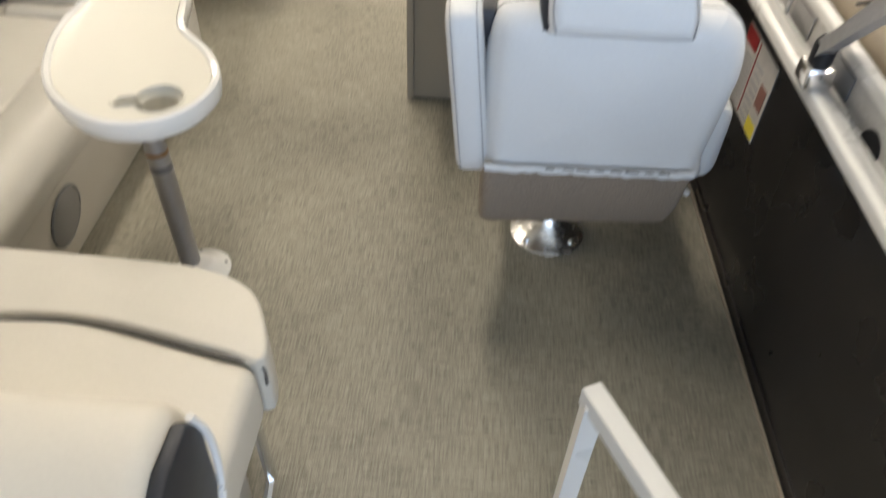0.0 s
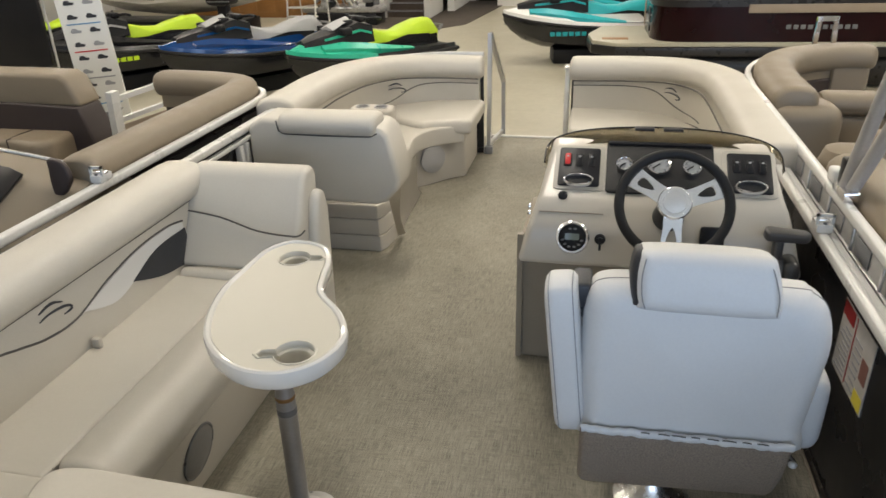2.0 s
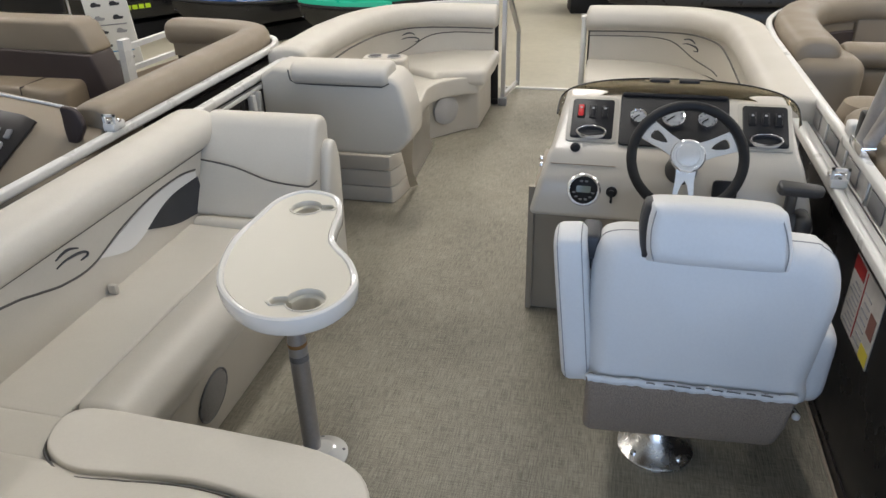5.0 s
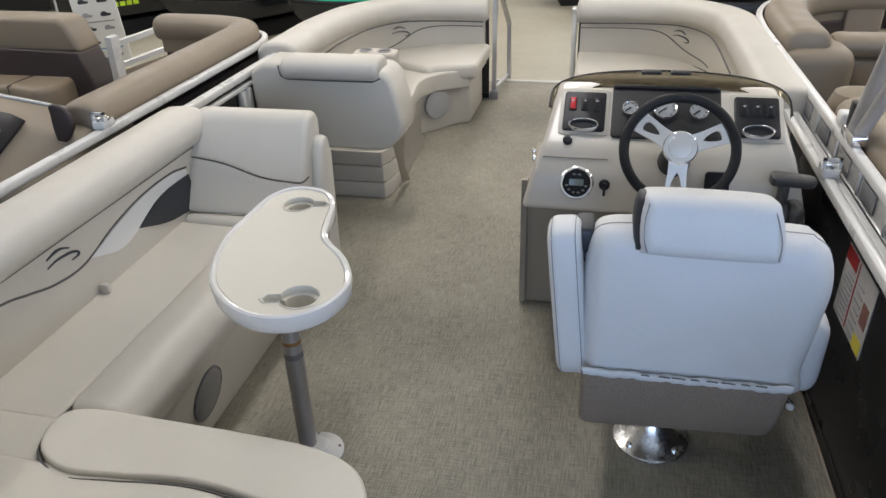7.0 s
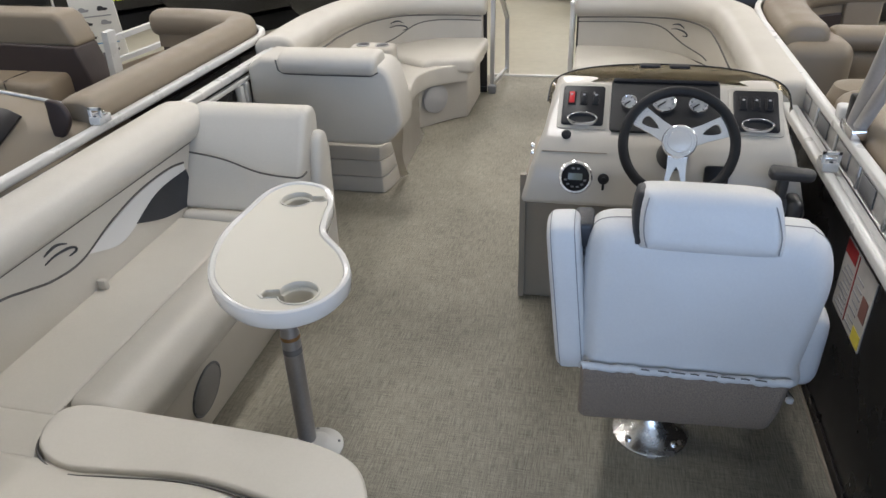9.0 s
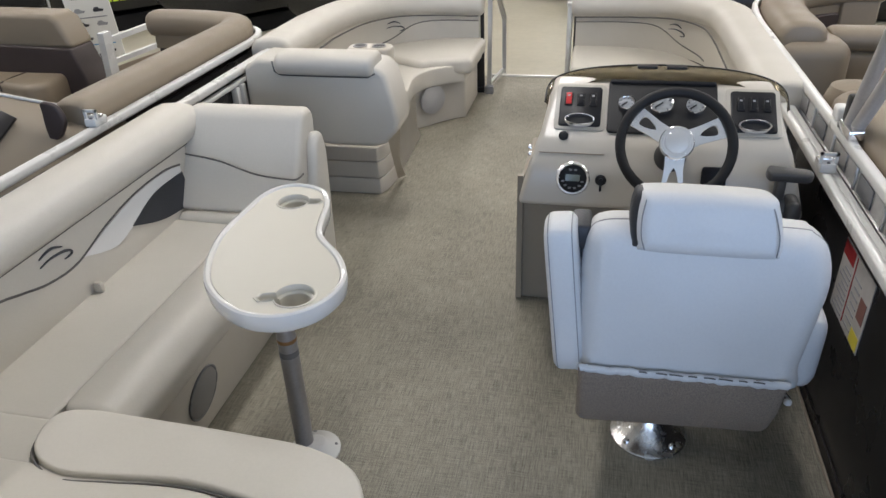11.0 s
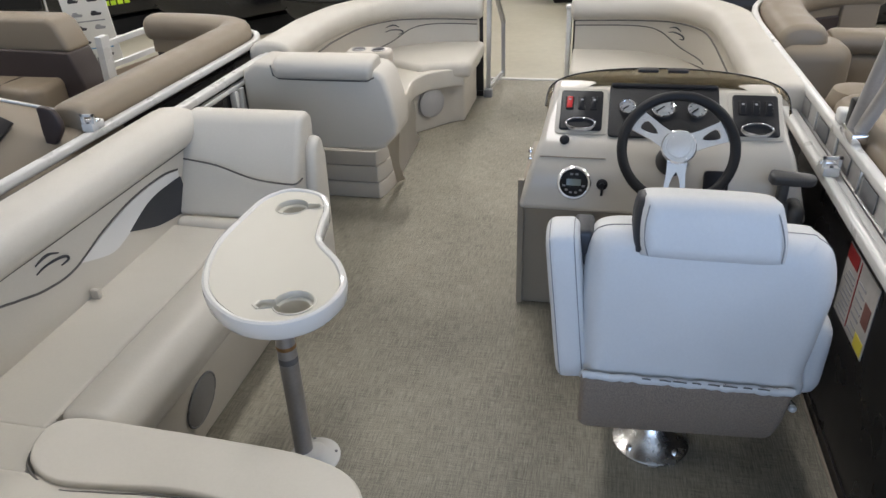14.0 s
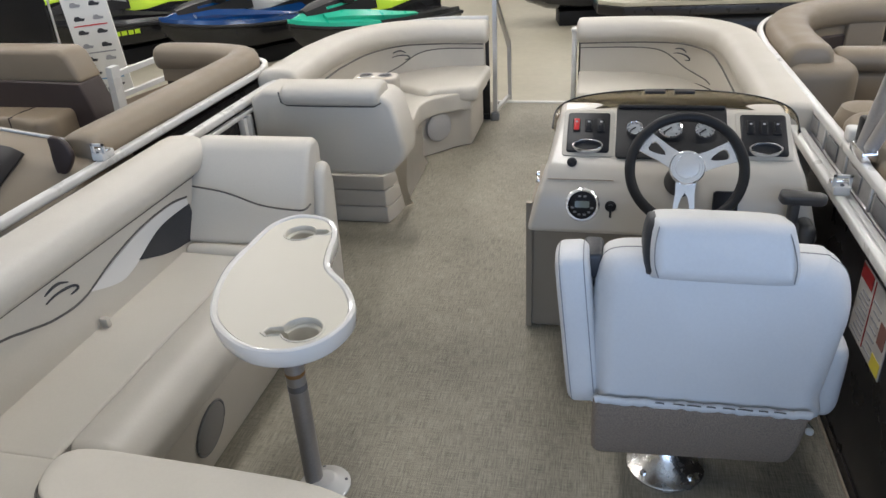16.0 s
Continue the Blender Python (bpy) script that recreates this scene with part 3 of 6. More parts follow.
part("back_rest", along_x([(0.74, 0.46), (1.02, 0.46), (1.07, 0.60), (1.08, 0.74), (1.05, 0.79), (0.96, 0.80), (0.84, 0.76), (0.76, 0.62)], -1.1, 0.085, 0.045, 4), VINYL, chaise)
part("side_stripe", along_x([(0.80, 0.50), (1.0, 0.50), (1.05, 0.60), (1.06, 0.73), (1.03, 0.775), (0.96, 0.78), (0.86, 0.74), (0.80, 0.62)], 0.083, 0.104, 0.008), NAVY, chaise, "charcoal side panel")
swoosh(chaise, [(0.106, 1.005, 0.5), (0.106, 1.052, 0.6), (0.106, 1.060, 0.70), (0.100, 1.045, 0.765)], 0.006, VINYL_WHITE, "piping", "white piping")
part("hinge_bracket", joined(tube([(0.05, 1.31, 0.10), (0.05, 1.31, 0.30), (0.05, 1.26, 0.33)], 0.012, 8), tube([(0.05, 1.31, 0.10), (0.05, 1.2, 0.06), (0.05, 1.1, 0.06)], 0.012, 8)), CHROME, chaise, "bright metal bracket")

# stern gate, an open frame of white square tube
gate = thing("stern_gate", "white square tube stern gate standing open", "boat gate", at=(0.7, 1.1, 0))
part("gate_frame", bar([(0.632, 1.178, 0.66), (0.757, 0.918, 0.66)], 0.031, 0.036), ALU_WHITE, gate)
part("gate_upright", bar([(0.632, 1.178, 0.64), (0.632, 1.178, 0.05)], 0.03, 0.03), ALU_WHITE, gate)
part("gate_upright", bar([(0.757, 0.918, 0.64), (0.757, 0.918, 0.0)], 0.03, 0.03), ALU_WHITE, gate)
part("gate_rail", bar([(0.632, 1.178, 0.30), (0.757, 0.918, 0.30)], 0.026, 0.026), ALU_WHITE, gate)
part("gate_rail", bar([(0.632, 1.178, 0.05), (0.757, 0.918, 0.05)], 0.03, 0.03), ALU_WHITE, gate)

# ---------------------------------------------------------------- table
table = thing("pedestal_table", "beige kidney-shaped table with white rim and two cup holes", "table", at=(-0.33, 2.02, 0))
TAB = smooth_line([(-0.42, 2.40), (-0.335, 2.37), (-0.285, 2.28), (-0.265, 2.18), (-0.235, 2.085), (-0.148, 1.985), (-0.098, 1.875), (-0.12, 1.765), (-0.19, 1.70), (-0.285, 1.692), (-0.375, 1.738), (-0.45, 1.815), (-0.502, 1.93), (-0.53, 2.06), (-0.528, 2.20), (-0.52, 2.31), (-0.48, 2.38)], 4, closed=True)
TAB = [(p.x, p.y) for p in TAB]



def shrunk(outline, d):
    out = []
    n = len(outline)
    for i in range(n):
        a, b = Vector(outline[i - 1]), Vector(outline[(i + 1) % n])
        t = (b - a).normalized()
        out.append((outline[i][0] + t.y * d, outline[i][1] - t.x * d))
    return out


def keyhole(cx, cy, r, notch, turn):
    """A cup hole with a notch at one side."""
    pts = []
    for k in range(25):
        a = radians(18 + k * (324 / 24))
        pts.append((r * math.cos(a), r * math.sin(a)))
    pts += [(r * 0.98, -notch * 0.9), (r + 0.03, -notch), (r + 0.042, 0), (r + 0.03, notch), (r * 0.98, notch * 0.9)]
    c, s = math.cos(radians(turn)), math.sin(radians(turn))
    return [(cx + x * c - y * s, cy + x * s + y * c) for x, y in pts]


def plate_with_holes(outline, holes, z0, z1):
    """A plate pierced by holes: filled rings above and below with walls between them."""
    bm = bmesh.new()
    loops = []
    for z in (z0, z1):
        edges = []
        row = []
        for ring in [outline] + holes:
            vs = [bm.verts.new((x, y, z)) for x, y in ring]
            edges += [bm.edges.new((vs[i], vs[(i + 1) % len(vs)])) for i in range(len(vs))]
            row.append(vs)
        bmesh.ops.triangle_fill(bm, edges=edges, use_beauty=True)
        loops.append(row)
    for lo, hi in zip(*loops):
        for i in range(len(lo)):
            j = (i + 1) % len(lo)
            bm.faces.new((lo[i], lo[j], hi[j], hi[i]))
    return bm


if sum(a[0] * b[1] - b[0] * a[1] for a, b in zip(TAB, TAB[1:] + TAB[:1])) > 0:
    TAB = TAB[::-1]
HOLES = [keyhole(-0.40, 2.275, 0.046, 0.017, 10), keyhole(-0.20, 1.79, 0.048, 0.017, 195)]
part("tabletop", plate_with_holes(shrunk(TAB, 0.020), HOLES, 0.70, 0.7255), TABLE_TOP, table, "beige laminate top")



def rim():
    bm = bmesh.new()
    levels = [(0.020, 0.7235), (0.016, 0.7295), (0.008, 0.7315), (0.002, 0.728), (0.0, 0.719), (0.003, 0.688), (0.009, 0.681), (0.03, 0.677), (0.05, 0.675)]
    rings = [[bm.verts.new((x, y, z)) for x, y in shrunk(TAB, d)] for d, z in levels]
    for a, b in zip(rings, rings[1:]):
        for i in range(len(a)):
            j = (i + 1) % len(a)
            bm.faces.new((a[i], a[j], b[j], b[i]))
    return bm


part("rim", rim(), TABLE_EDGE, table, "glossy white moulded rim")
part("underside", plate_with_holes(shrunk(TAB, 0.048), HOLES, 0.671, 0.6765), TABLE_EDGE, table)


def lining(hole):
    """The moulded wall of a cup hole with a raised lip."""
    hx, hy = sum(p[0] for p in hole) / len(hole), sum(p[1] for p in hole) / len(hole)
    bm = bmesh.new()
    rings = []
    for k, z in ((1.10, 0.7258), (1.09, 0.7280), (1.03, 0.7288), (0.99, 0.7265), (0.985, 0.718), (0.975, 0.7125), (0.82, 0.7105), (0.79, 0.707), (0.785, 0.690), (0.785, 0.6715), (0.99, 0.671)):
        rings.append([bm.verts.new((hx + (x - hx) * k, hy + (y - hy) * k, z)) for x, y in hole])
    for a, b in zip(rings, rings[1:]):
        for i in range(len(a)):
            j = (i + 1) % len(a)
            bm.faces.new((a[i], a[j], b[j], b[i]))
    return bm


for hole in HOLES:
    part("cup_hole", lining(hole), TABLE_TOP, table, "moulded keyhole cup hole", 60)
POLE = (-0.352, 2.0)
part("pole", lathe([(0.028, 0.0), (0.028, 0.44), (0.025, 0.45), (0.025, 0.677)], (*POLE, 0), seg=24), ALU_GREY, table, "grey aluminium pole")
part("pole_band", lathe([(0.0275, 0.42), (0.0290, 0.425), (0.0290, 0.431), (0.0275, 0.436)], (*POLE, 0), seg=24), material("bronze_band", (0.32, 0.19, 0.08), 0.35, 0.6), table, "bronze coloured band")
part("pole_label", lathe([(0.0282, 0.372), (0.0286, 0.372), (0.0286, 0.392), (0.0282, 0.392)], (*POLE, 0), seg=24), GREY, table)
fl = part("base_flange", lathe([(0.080, 0.0), (0.080, 0.006), (0.073, 0.012), (0.045, 0.02), (0.037, 0.03), (0.030, 0.032)], (POLE[0] + 0.032, POLE[1], 0), seg=32), TABLE_EDGE, table, "white plastic floor flange")
for a in (20, 110, 200, 290):
    part("screw", lathe([(0.006, 0.011), (0.006, 0.014), (0.003, 0.016)], (POLE[0] + 0.032 + 0.066 * math.cos(radians(a)), POLE[1] + 0.066 * math.sin(radians(a)), 0), seg=8), GREY, fl)

# ---------------------------------------------------------------- helm chair
chair = thing("helm_chair", "light grey vinyl helm chair with headrest on a metal pedestal", "chair", at=(0.71, 2.25, 0))
CX = 0.715
PEDESTAL = material("brushed_cast_aluminium", (0.78, 0.77, 0.75), 0.25, 1.0, blotch=0.14, blotch_scale=14, grain=0.06, grain_scale=90)
part("pedestal_base", lathe([(0.116, 0.0), (0.116, 0.007), (0.111, 0.012), (0.102, 0.016), (0.060, 0.066), (0.041, 0.098), (0.038, 0.13)], (0.697, 2.250, 0), seg=40), PEDESTAL, chair, "brushed metal pedestal foot")
part("pedestal_post", lathe([(0.036, 0.12), (0.036, 0.36)], (0.697, 2.250, 0), seg=20), ALU, chair)
for k in range(4):
    a = radians(45 + 90 * k)
    part("bolt", lathe([(0.010, 0.012), (0.010, 0.022), (0.006, 0.026)], (0.697 + 0.096 * math.cos(a), 2.250 + 0.096 * math.sin(a), 0.006), seg=8), CHROME, chair)
part("swivel_plate", box(0.58, 0.84, 2.10, 2.36, 0.345, 0.375, 0.008), BLACK, chair)
part("seat_cushion", slab([(CX + x, 2.29 + y) for x, y in rounded(0.50, 0.50, 0.07)], 0.37, 0.50, 0.035, 4), CHAIR_VINYL, chair)
# shell of the back, drawn as a rounded outline leaning slightly aft at the top
BACK = [(-0.244, -0.034), (0.0, -0.038), (0.262, -0.026), (0.276, 0.05), (0.288, 0.13), (0.298, 0.21), (0.304, 0.265), (0.299, 0.318), (0.281, 0.368), (0.250, 0.394), (0.215, 0.403), (0.0, 0.404), (-0.15, 0.400), (-0.212, 0.394), (-0.240, 0.374), (-0.253, 0.325), (-0.257, 0.233), (-0.254, 0.115), (-0.249, 0.02)]
BACK = [(p.x, p.y) for p in smooth_line([(*p, 0) for p in BACK], 4, closed=True)]
BACKPOSE = Matrix.Translation((CX, 1.945, 0.468)) @ pose(0, 0, 0, 90 - 4, 0, 0)


def pillow(outline, depth, r, m, seg=5, crown=0.010):
    """A stuffed body with a rounded rim and a slightly swollen face along its own z."""
    xs, ys = [p[0] for p in outline], [p[1] for p in outline]
    cx, cy = (min(xs) + max(xs)) / 2, (min(ys) + max(ys)) / 2
    hx, hy = (max(xs) - min(xs)) / 2, (max(ys) - min(ys)) / 2
    front = [(r * (1 - math.sin(a)), -r * (1 - math.cos(a))) for a in [math.pi / 2 * k / seg for k in range(seg + 1)]]
    rows = [(q, d) for q, d in front] + [(q, -depth - d) for q, d in reversed(front)]
    bm = bmesh.new()
    rings = []

    def ring(kx, ky, z):
        rings.append([bm.verts.new((cx + (x - cx) * kx, cy + (y - cy) * ky, z)) for x, y in outline])

    base = ((hx - r) / hx, (hy - r) / hy)
    for k in (0.12, 0.3, 0.45, 0.6, 0.75, 0.9):
        ring(base[0] * k, base[1] * k, crown * (1 - k * k) ** 2)
    for q, d in rows:
        ring((hx - q) / hx, (hy - q) / hy, d)
    for a, b in zip(rings, rings[1:]):
        for k in range(len(outline)):
            n = (k + 1) % len(outline)
            bm.faces.new((a[k], b[k], b[n], a[n]))
    bm.faces.new(rings[0])
    bm.faces.new(list(reversed(rings[-1])))
    bmesh.ops.recalc_face_normals(bm, faces=bm.faces[:])
    return moved(bm, m)


part("back_cushion", pillow(BACK, 0.16, 0.060, BACKPOSE, 7, 0.012), CHAIR_VINYL, chair, angle=85)
part("back_seam", tube([BACKPOSE @ Vector((x, y, -0.058)) for x, y in BACK if y > 0.02], 0.0015, 5), SEAM, chair)
pocket = along_x([(1.930, 0.488), (1.955, 0.492), (2.10, 0.470), (2.14, 0.335), (2.10, 0.285), (2.02, 0.274), (1.960, 0.302), (1.934, 0.380)], CX - 0.246, CX + 0.252, 0.026, 5)
for v in pocket.verts:
    k = (v.co.x - CX) / 0.25
    v.co.z += 0.014 * k if v.co.z < 0.42 else 0.005 * k
    v.co.x -= 0.020 * max(k, 0) * max(0.48 - v.co.z, 0) / 0.2
part("mesh_pocket", pocket, MESH, chair, "taupe mesh pocket", 70)
# gathered hem along the top of the pocket
hem = []
for k in range(73):
    x = -0.243 + 0.490 * k / 72
    hem.append((CX + x, 1.933 + 0.0012 * math.sin(k * 1.5), 0.486 + 0.0012 * math.sin(k * 1.1) + 0.0016 * math.sin(k * 0.47) + 0.008 * k / 72))
part("pocket_hem", tube(hem, 0.0075, 8, squash=1.5), CHAIR_VINYL, chair, "gathered grey hem", 80)
# dark dashes standing in for the shaded gaps above the gathered hem
for k in range(8):
    x = CX - 0.10 + 0.038 * k + 0.004 * math.sin(k * 2.3)
    z = 0.4975 + 0.008 * (x - CX + 0.245) / 0.5
    part("stitch", tube([(x, 1.9235, z), (x + 0.012, 1.9225, z + 0.0012), (x + 0.020 + 0.006 * (k % 3), 1.9235, z - 0.001)], 0.0019, 5), PIPING, chair)
HEAD = [(p.x, p.y) for p in smooth_line([(-0.128, 0.010, 0), (0.0, 0.008, 0), (0.145, 0.010, 0), (0.165, 0.024, 0), (0.164, 0.07, 0), (0.150, 0.128, 0), (0.128, 0.150, 0), (0.0, 0.154, 0), (-0.122, 0.152, 0), (-0.145, 0.138, 0), (-0.152, 0.08, 0), (-0.144, 0.024, 0)], 3, closed=True)]
HEADPOSE = Matrix.Translation((CX + 0.008, 1.935, 0.815)) @ pose(0, 0, 0, 90 - 14, 0, 0)
part("headrest", pillow(HEAD, 0.15, 0.034, HEADPOSE, 7, 0.003), CHAIR_VINYL, chair, angle=85)
part("headrest_side", pillow([(x - 0.011, y * 0.96 + 0.004) for x, y in HEAD], 0.12, 0.030, HEADPOSE @ Matrix.Translation((0, 0, -0.014)), 5, 0.0), NAVY, chair, "charcoal side panel", 85)
swoosh(chair, [HEADPOSE @ Vector(p) for p in ((-0.128, 0.020, 0.001), (-0.137, 0.05, 0.001), (-0.139, 0.09, 0.0), (-0.134, 0.125, -0.005), (-0.128, 0.142, -0.02))], 0.0016, SEAM)
swoosh(chair, [HEADPOSE @ Vector(p) for p in ((0.150, 0.022, 0.0), (0.152, 0.06, 0.0), (0.143, 0.10, -0.002), (0.133, 0.128, -0.007), (0.122, 0.142, -0.02))], 0.0016, SEAM)
ARM = [(p.x, p.y) for p in smooth_line([(-0.055, 0.0, 0), (0.05, 0.0, 0), (0.065, 0.05, 0), (0.07, 0.25, 0), (0.06, 0.38, 0), (0.03, 0.415, 0), (-0.035, 0.41, 0), (-0.06, 0.37, 0), (-0.065, 0.2, 0)], 4, closed=True)]
ARMPOSE = Matrix.Translation((0.405, 2.03, 0.440)) @ pose(0, 0, 0, 0, -6, 0) @ pose(0, 0, 0, 90, 0, 90)
arm = part("arm", pillow(ARM, 0.080, 0.024, ARMPOSE @ Matrix.Translation((0, 0, 0.080)), 6, 0.004), CHAIR_VINYL, chair, "raised padded arm", 85)
for d in (0.012, 0.068):
    part("arm_piping", tube([ARMPOSE @ Vector((x * 1.0, y, d)) for x, y in shrunk(ARM, -0.0036 if sum(a[0] * b[1] - b[0] * a[1] for a, b in zip(ARM, ARM[1:] + ARM[:1])) > 0 else 0.0036)], 0.0016, 5, closed=True), SEAM, arm)
ARMPOSE2 = Matrix.Translation((0.982, 2.11, 0.410)) @ pose(0, 0, 0, 0, 1, 0) @ pose(0, 0, 0, 90, 0, 90)
arm = part("arm", pillow([(x * 1.15, y * 0.50) for x, y in ARM], 0.075, 0.034, ARMPOSE2 @ Matrix.Translation((0, 0, 0.075)), 6, 0.004), CHAIR_VINYL, chair, "padded arm", 85)
part("arm_bracket", box(0.428, 0.476, 2.02, 2.12, 0.775, 0.842, 0.012, 3), NAVY, chair, "charcoal arm bracket")
part("arm_hinge", tube([(0.43, 2.05, 0.76), (0.485, 2.05, 0.76)], 0.022, 12), BLACK, chair)
part("arm_hinge", tube([(0.95, 2.05, 0.6), (1.0, 2.05, 0.6)], 0.022, 12), BLACK, chair)
part("lever_knob", lathe([(0.005, 0.0), (0.010, 0.003), (0.011, 0.011), (0.007, 0.017), (0.001, 0.018)], (1.016, 2.075, 0.322), seg=14), VINYL_WHITE, chair, "pale lever knob")
part("recline_lever", tube([(0.96, 2.12, 0.37), (1.0, 2.1, 0.345), (1.02, 2.08, 0.33)], 0.009, 8), CHROME, chair)

# ---------------------------------------------------------------- helm console
helm = thing("helm_console", "beige moulded helm console with smoked windscreen, gauges and switches", "helm console", at=(0.66, 3.0, 0))
KX0, KX1 = 0.225, 1.125




def console_body():
    """The moulded body: a profile in y and z drawn across, with sides that draw in towards the top."""
    bm = along_x([(2.655, 0.575), (2.685, 0.70), (2.735, 0.775), (2.775, 0.803), (2.93, 0.905), (3.00, 0.915), (3.20, 0.86), (3.36, 0.55), (3.38, 0.50), (2.965, 0.55)], KX0, KX1, 0.0)
    for v in bm.verts:
        k = max(v.co.z - 0.575, 0) / 0.33
        mid = (KX0 + KX1) / 2
        v.co.x = mid + (v.co.x - mid) * (1 - 0.20 * k)
    return bevelled(bm, 0.02, 4, 20)


part("console_body", console_body(), GELCOAT, helm)
part("console_foot", along_x([(2.965, 0.0), (2.965, 0.55), (3.36, 0.55), (3.38, 0.0)], KX0 - 0.015, KX1, 0.012), GELCOAT_DARK, helm, "taupe lower cabinet")
part("foot_frame", bar([(KX0 - 0.02, 2.955, 0.02), (KX0 - 0.02, 2.955, 0.54)], 0.022, 0.022), GELCOAT_DARK, helm, "taupe corner moulding")
for k in range(9):
    part("side_slat", box(KX0 - 0.024, KX0 - 0.014, 2.985, 3.34, 0.06 + 0.052 * k, 0.098 + 0.052 * k, 0.003), GELCOAT_DARK, helm)
U0 = Vector((0, 2.775, 0.803))
UD = (Vector((0, 2.93, 0.905)) - U0).normalized()
UN = Vector((0, -UD.z, UD.y))


def on_dash(x, s, h=0.0):
    """A pose on the upper dash: x across, s metres up the slope, facing out."""
    q = U0 + UD * s + UN * h
    return Matrix((( 1, 0, 0, x), (0, UD.y, UN.y, q.y), (0, UD.z, UN.z, q.z), (0, 0, 0, 1)))


L0 = Vector((0, 2.655, 0.575))
LD = (Vector((0, 2.685, 0.70)) - L0).normalized()
LN = Vector((0, -LD.z, LD.y))


def on_face(x, s, h=0.0):
    q = L0 + LD * s + LN * h
    return Matrix(((1, 0, 0, x), (0, LD.y, LN.y, q.y), (0, LD.z, LN.z, q.z), (0, 0, 0, 1)))


part("gauge_panel", slab(rounded(0.348, 0.215, 0.014), 0.0, 0.010, 0.003, 2, on_dash(0.675, 0.098)), RUBBER, helm, "black gauge panel")
part("panel_lip", slab(rounded(0.340, 0.016, 0.006), 0.0, 0.018, 0.006, 2, on_dash(0.675, 0.197)), BLACK, helm)


def gauge(x, s, r):
    g = part("gauge", lathe([(r, 0.0), (r, 0.014), (r * 0.93, 0.018), (r * 0.84, 0.015), (r * 0.84, 0.011), (0.002, 0.011)], m=on_dash(x, s, 0.009)), CHROME, helm, "round chrome gauge")
    part("dial", lathe([(r * 0.82, 0.0), (r * 0.82, 0.0125), (0.001, 0.0127)], m=on_dash(x, s, 0.009)), material("gauge_dial", (0.36, 0.38, 0.40), 0.32, 0.6, blotch=0.25, blotch_scale=60), g)
    part("needle", moved(box(-0.002, 0.002, -0.004, r * 0.7, 0.0, 0.002), on_dash(x, s, 0.0235) @ pose(0, 0, 0, 0, 0, 130)), BLACK, g)
    for k in range(8):
        a = radians(k * 40 - 140)
        part("tick", moved(box(-0.0012, 0.0012, r * 0.62, r * 0.78, 0.0, 0.001), on_dash(x, s, 0.0222) @ pose(0, 0, 0, 0, 0, 140 - k * 40)), INK, g)


gauge(0.56, 0.100, 0.028)
gauge(0.672, 0.102, 0.040)
gauge(0.778, 0.097, 0.032)


def switch_panel(x, red):
    part("switch_bezel", slab(rounded(0.166, 0.19, 0.014), 0.0, 0.004, 0.0015, 2, on_dash(x, 0.092)), GELCOAT_MID, helm, "matt beige bezel")
    p = part("switch_panel", slab(rounded(0.138, 0.162, 0.010), 0.0, 0.010, 0.003, 2, on_dash(x, 0.092)), BLACK, helm, "black rocker switch panel")
    for k in range(3):
        m = on_dash(x - 0.040 + 0.040 * k, 0.118, 0.010)
        part("rocker_bezel", slab(rounded(0.026, 0.054, 0.005), 0.0, 0.005, 0.0015, 1, m), RUBBER, p)
        part("rocker", moved(box(-0.009, 0.009, -0.022, 0.022, 0.004, 0.009, 0.002), m @ pose(0, 0, 0, 6, 0, 0)), RED if red and k == 0 else BLACK, p, "red rocker switch" if red and k == 0 else "")
        part("rocker_mark", moved(box(-0.004, 0.004, 0.006, 0.012, 0.0096, 0.0104), m @ pose(0, 0, 0, 6, 0, 0)), INK_GREY, p)
    cup = on_dash(x, 0.028, 0.012)
    wall = lathe([(0.050, -0.004), (0.050, 0.012), (0.047, 0.014), (0.044, 0.012), (0.043, -0.002)], m=cup @ Matrix.Diagonal((1, 0.46, 1, 1)), cap=False)
    part("cup_holder_ring", wall, CHROME, p, "polished cup holder ring", 60)
    part("cup_well", lathe([(0.046, 0.0), (0.046, 0.002), (0.001, 0.002)], m=cup @ Matrix.Diagonal((1, 0.4, 1, 1))), RUBBER, p)


switch_panel(0.412, True)
switch_panel(0.958, False)

st = part("stereo", lathe([(0.056, 0.0), (0.056, 0.010), (0.051, 0.016), (0.046, 0.014), (0.046, 0.010), (0.001, 0.010)], m=on_face(0.405, 0.100)), ALU_BRIGHT, helm, "round marine stereo")
part("stereo_face", lathe([(0.0455, 0.0), (0.0455, 0.0135), (0.040, 0.017), (0.001, 0.018)], m=on_face(0.405, 0.100)), BLACK, st)
part("display", slab(rounded(0.046, 0.022, 0.003), 0.0, 0.003, 0.0, 1, on_face(0.405, 0.104, 0.0175)), LCD, st)
for k in range(12):
    a = radians(195 + k * 30)
    if 0.2 < math.sin(a) < 0.75:
        continue
    part("button", slab(rounded(0.010, 0.006, 0.0015, 2), 0.0, 0.003, 0.0, 1, on_face(0.405 + 0.032 * math.cos(a), 0.100 + 0.031 * math.sin(a), 0.0165)), GREY, st)
part("ignition", lathe([(0.018, 0.0), (0.018, 0.006), (0.013, 0.012), (0.008, 0.014), (0.008, 0.022), (0.001, 0.022)], m=on_face(0.495, 0.098)), BLACK, helm, "black ignition lock")
part("key_tab", moved(box(-0.004, 0.004, -0.035, -0.004, 0.016, 0.022, 0.002), on_face(0.495, 0.098)), BLACK, helm)
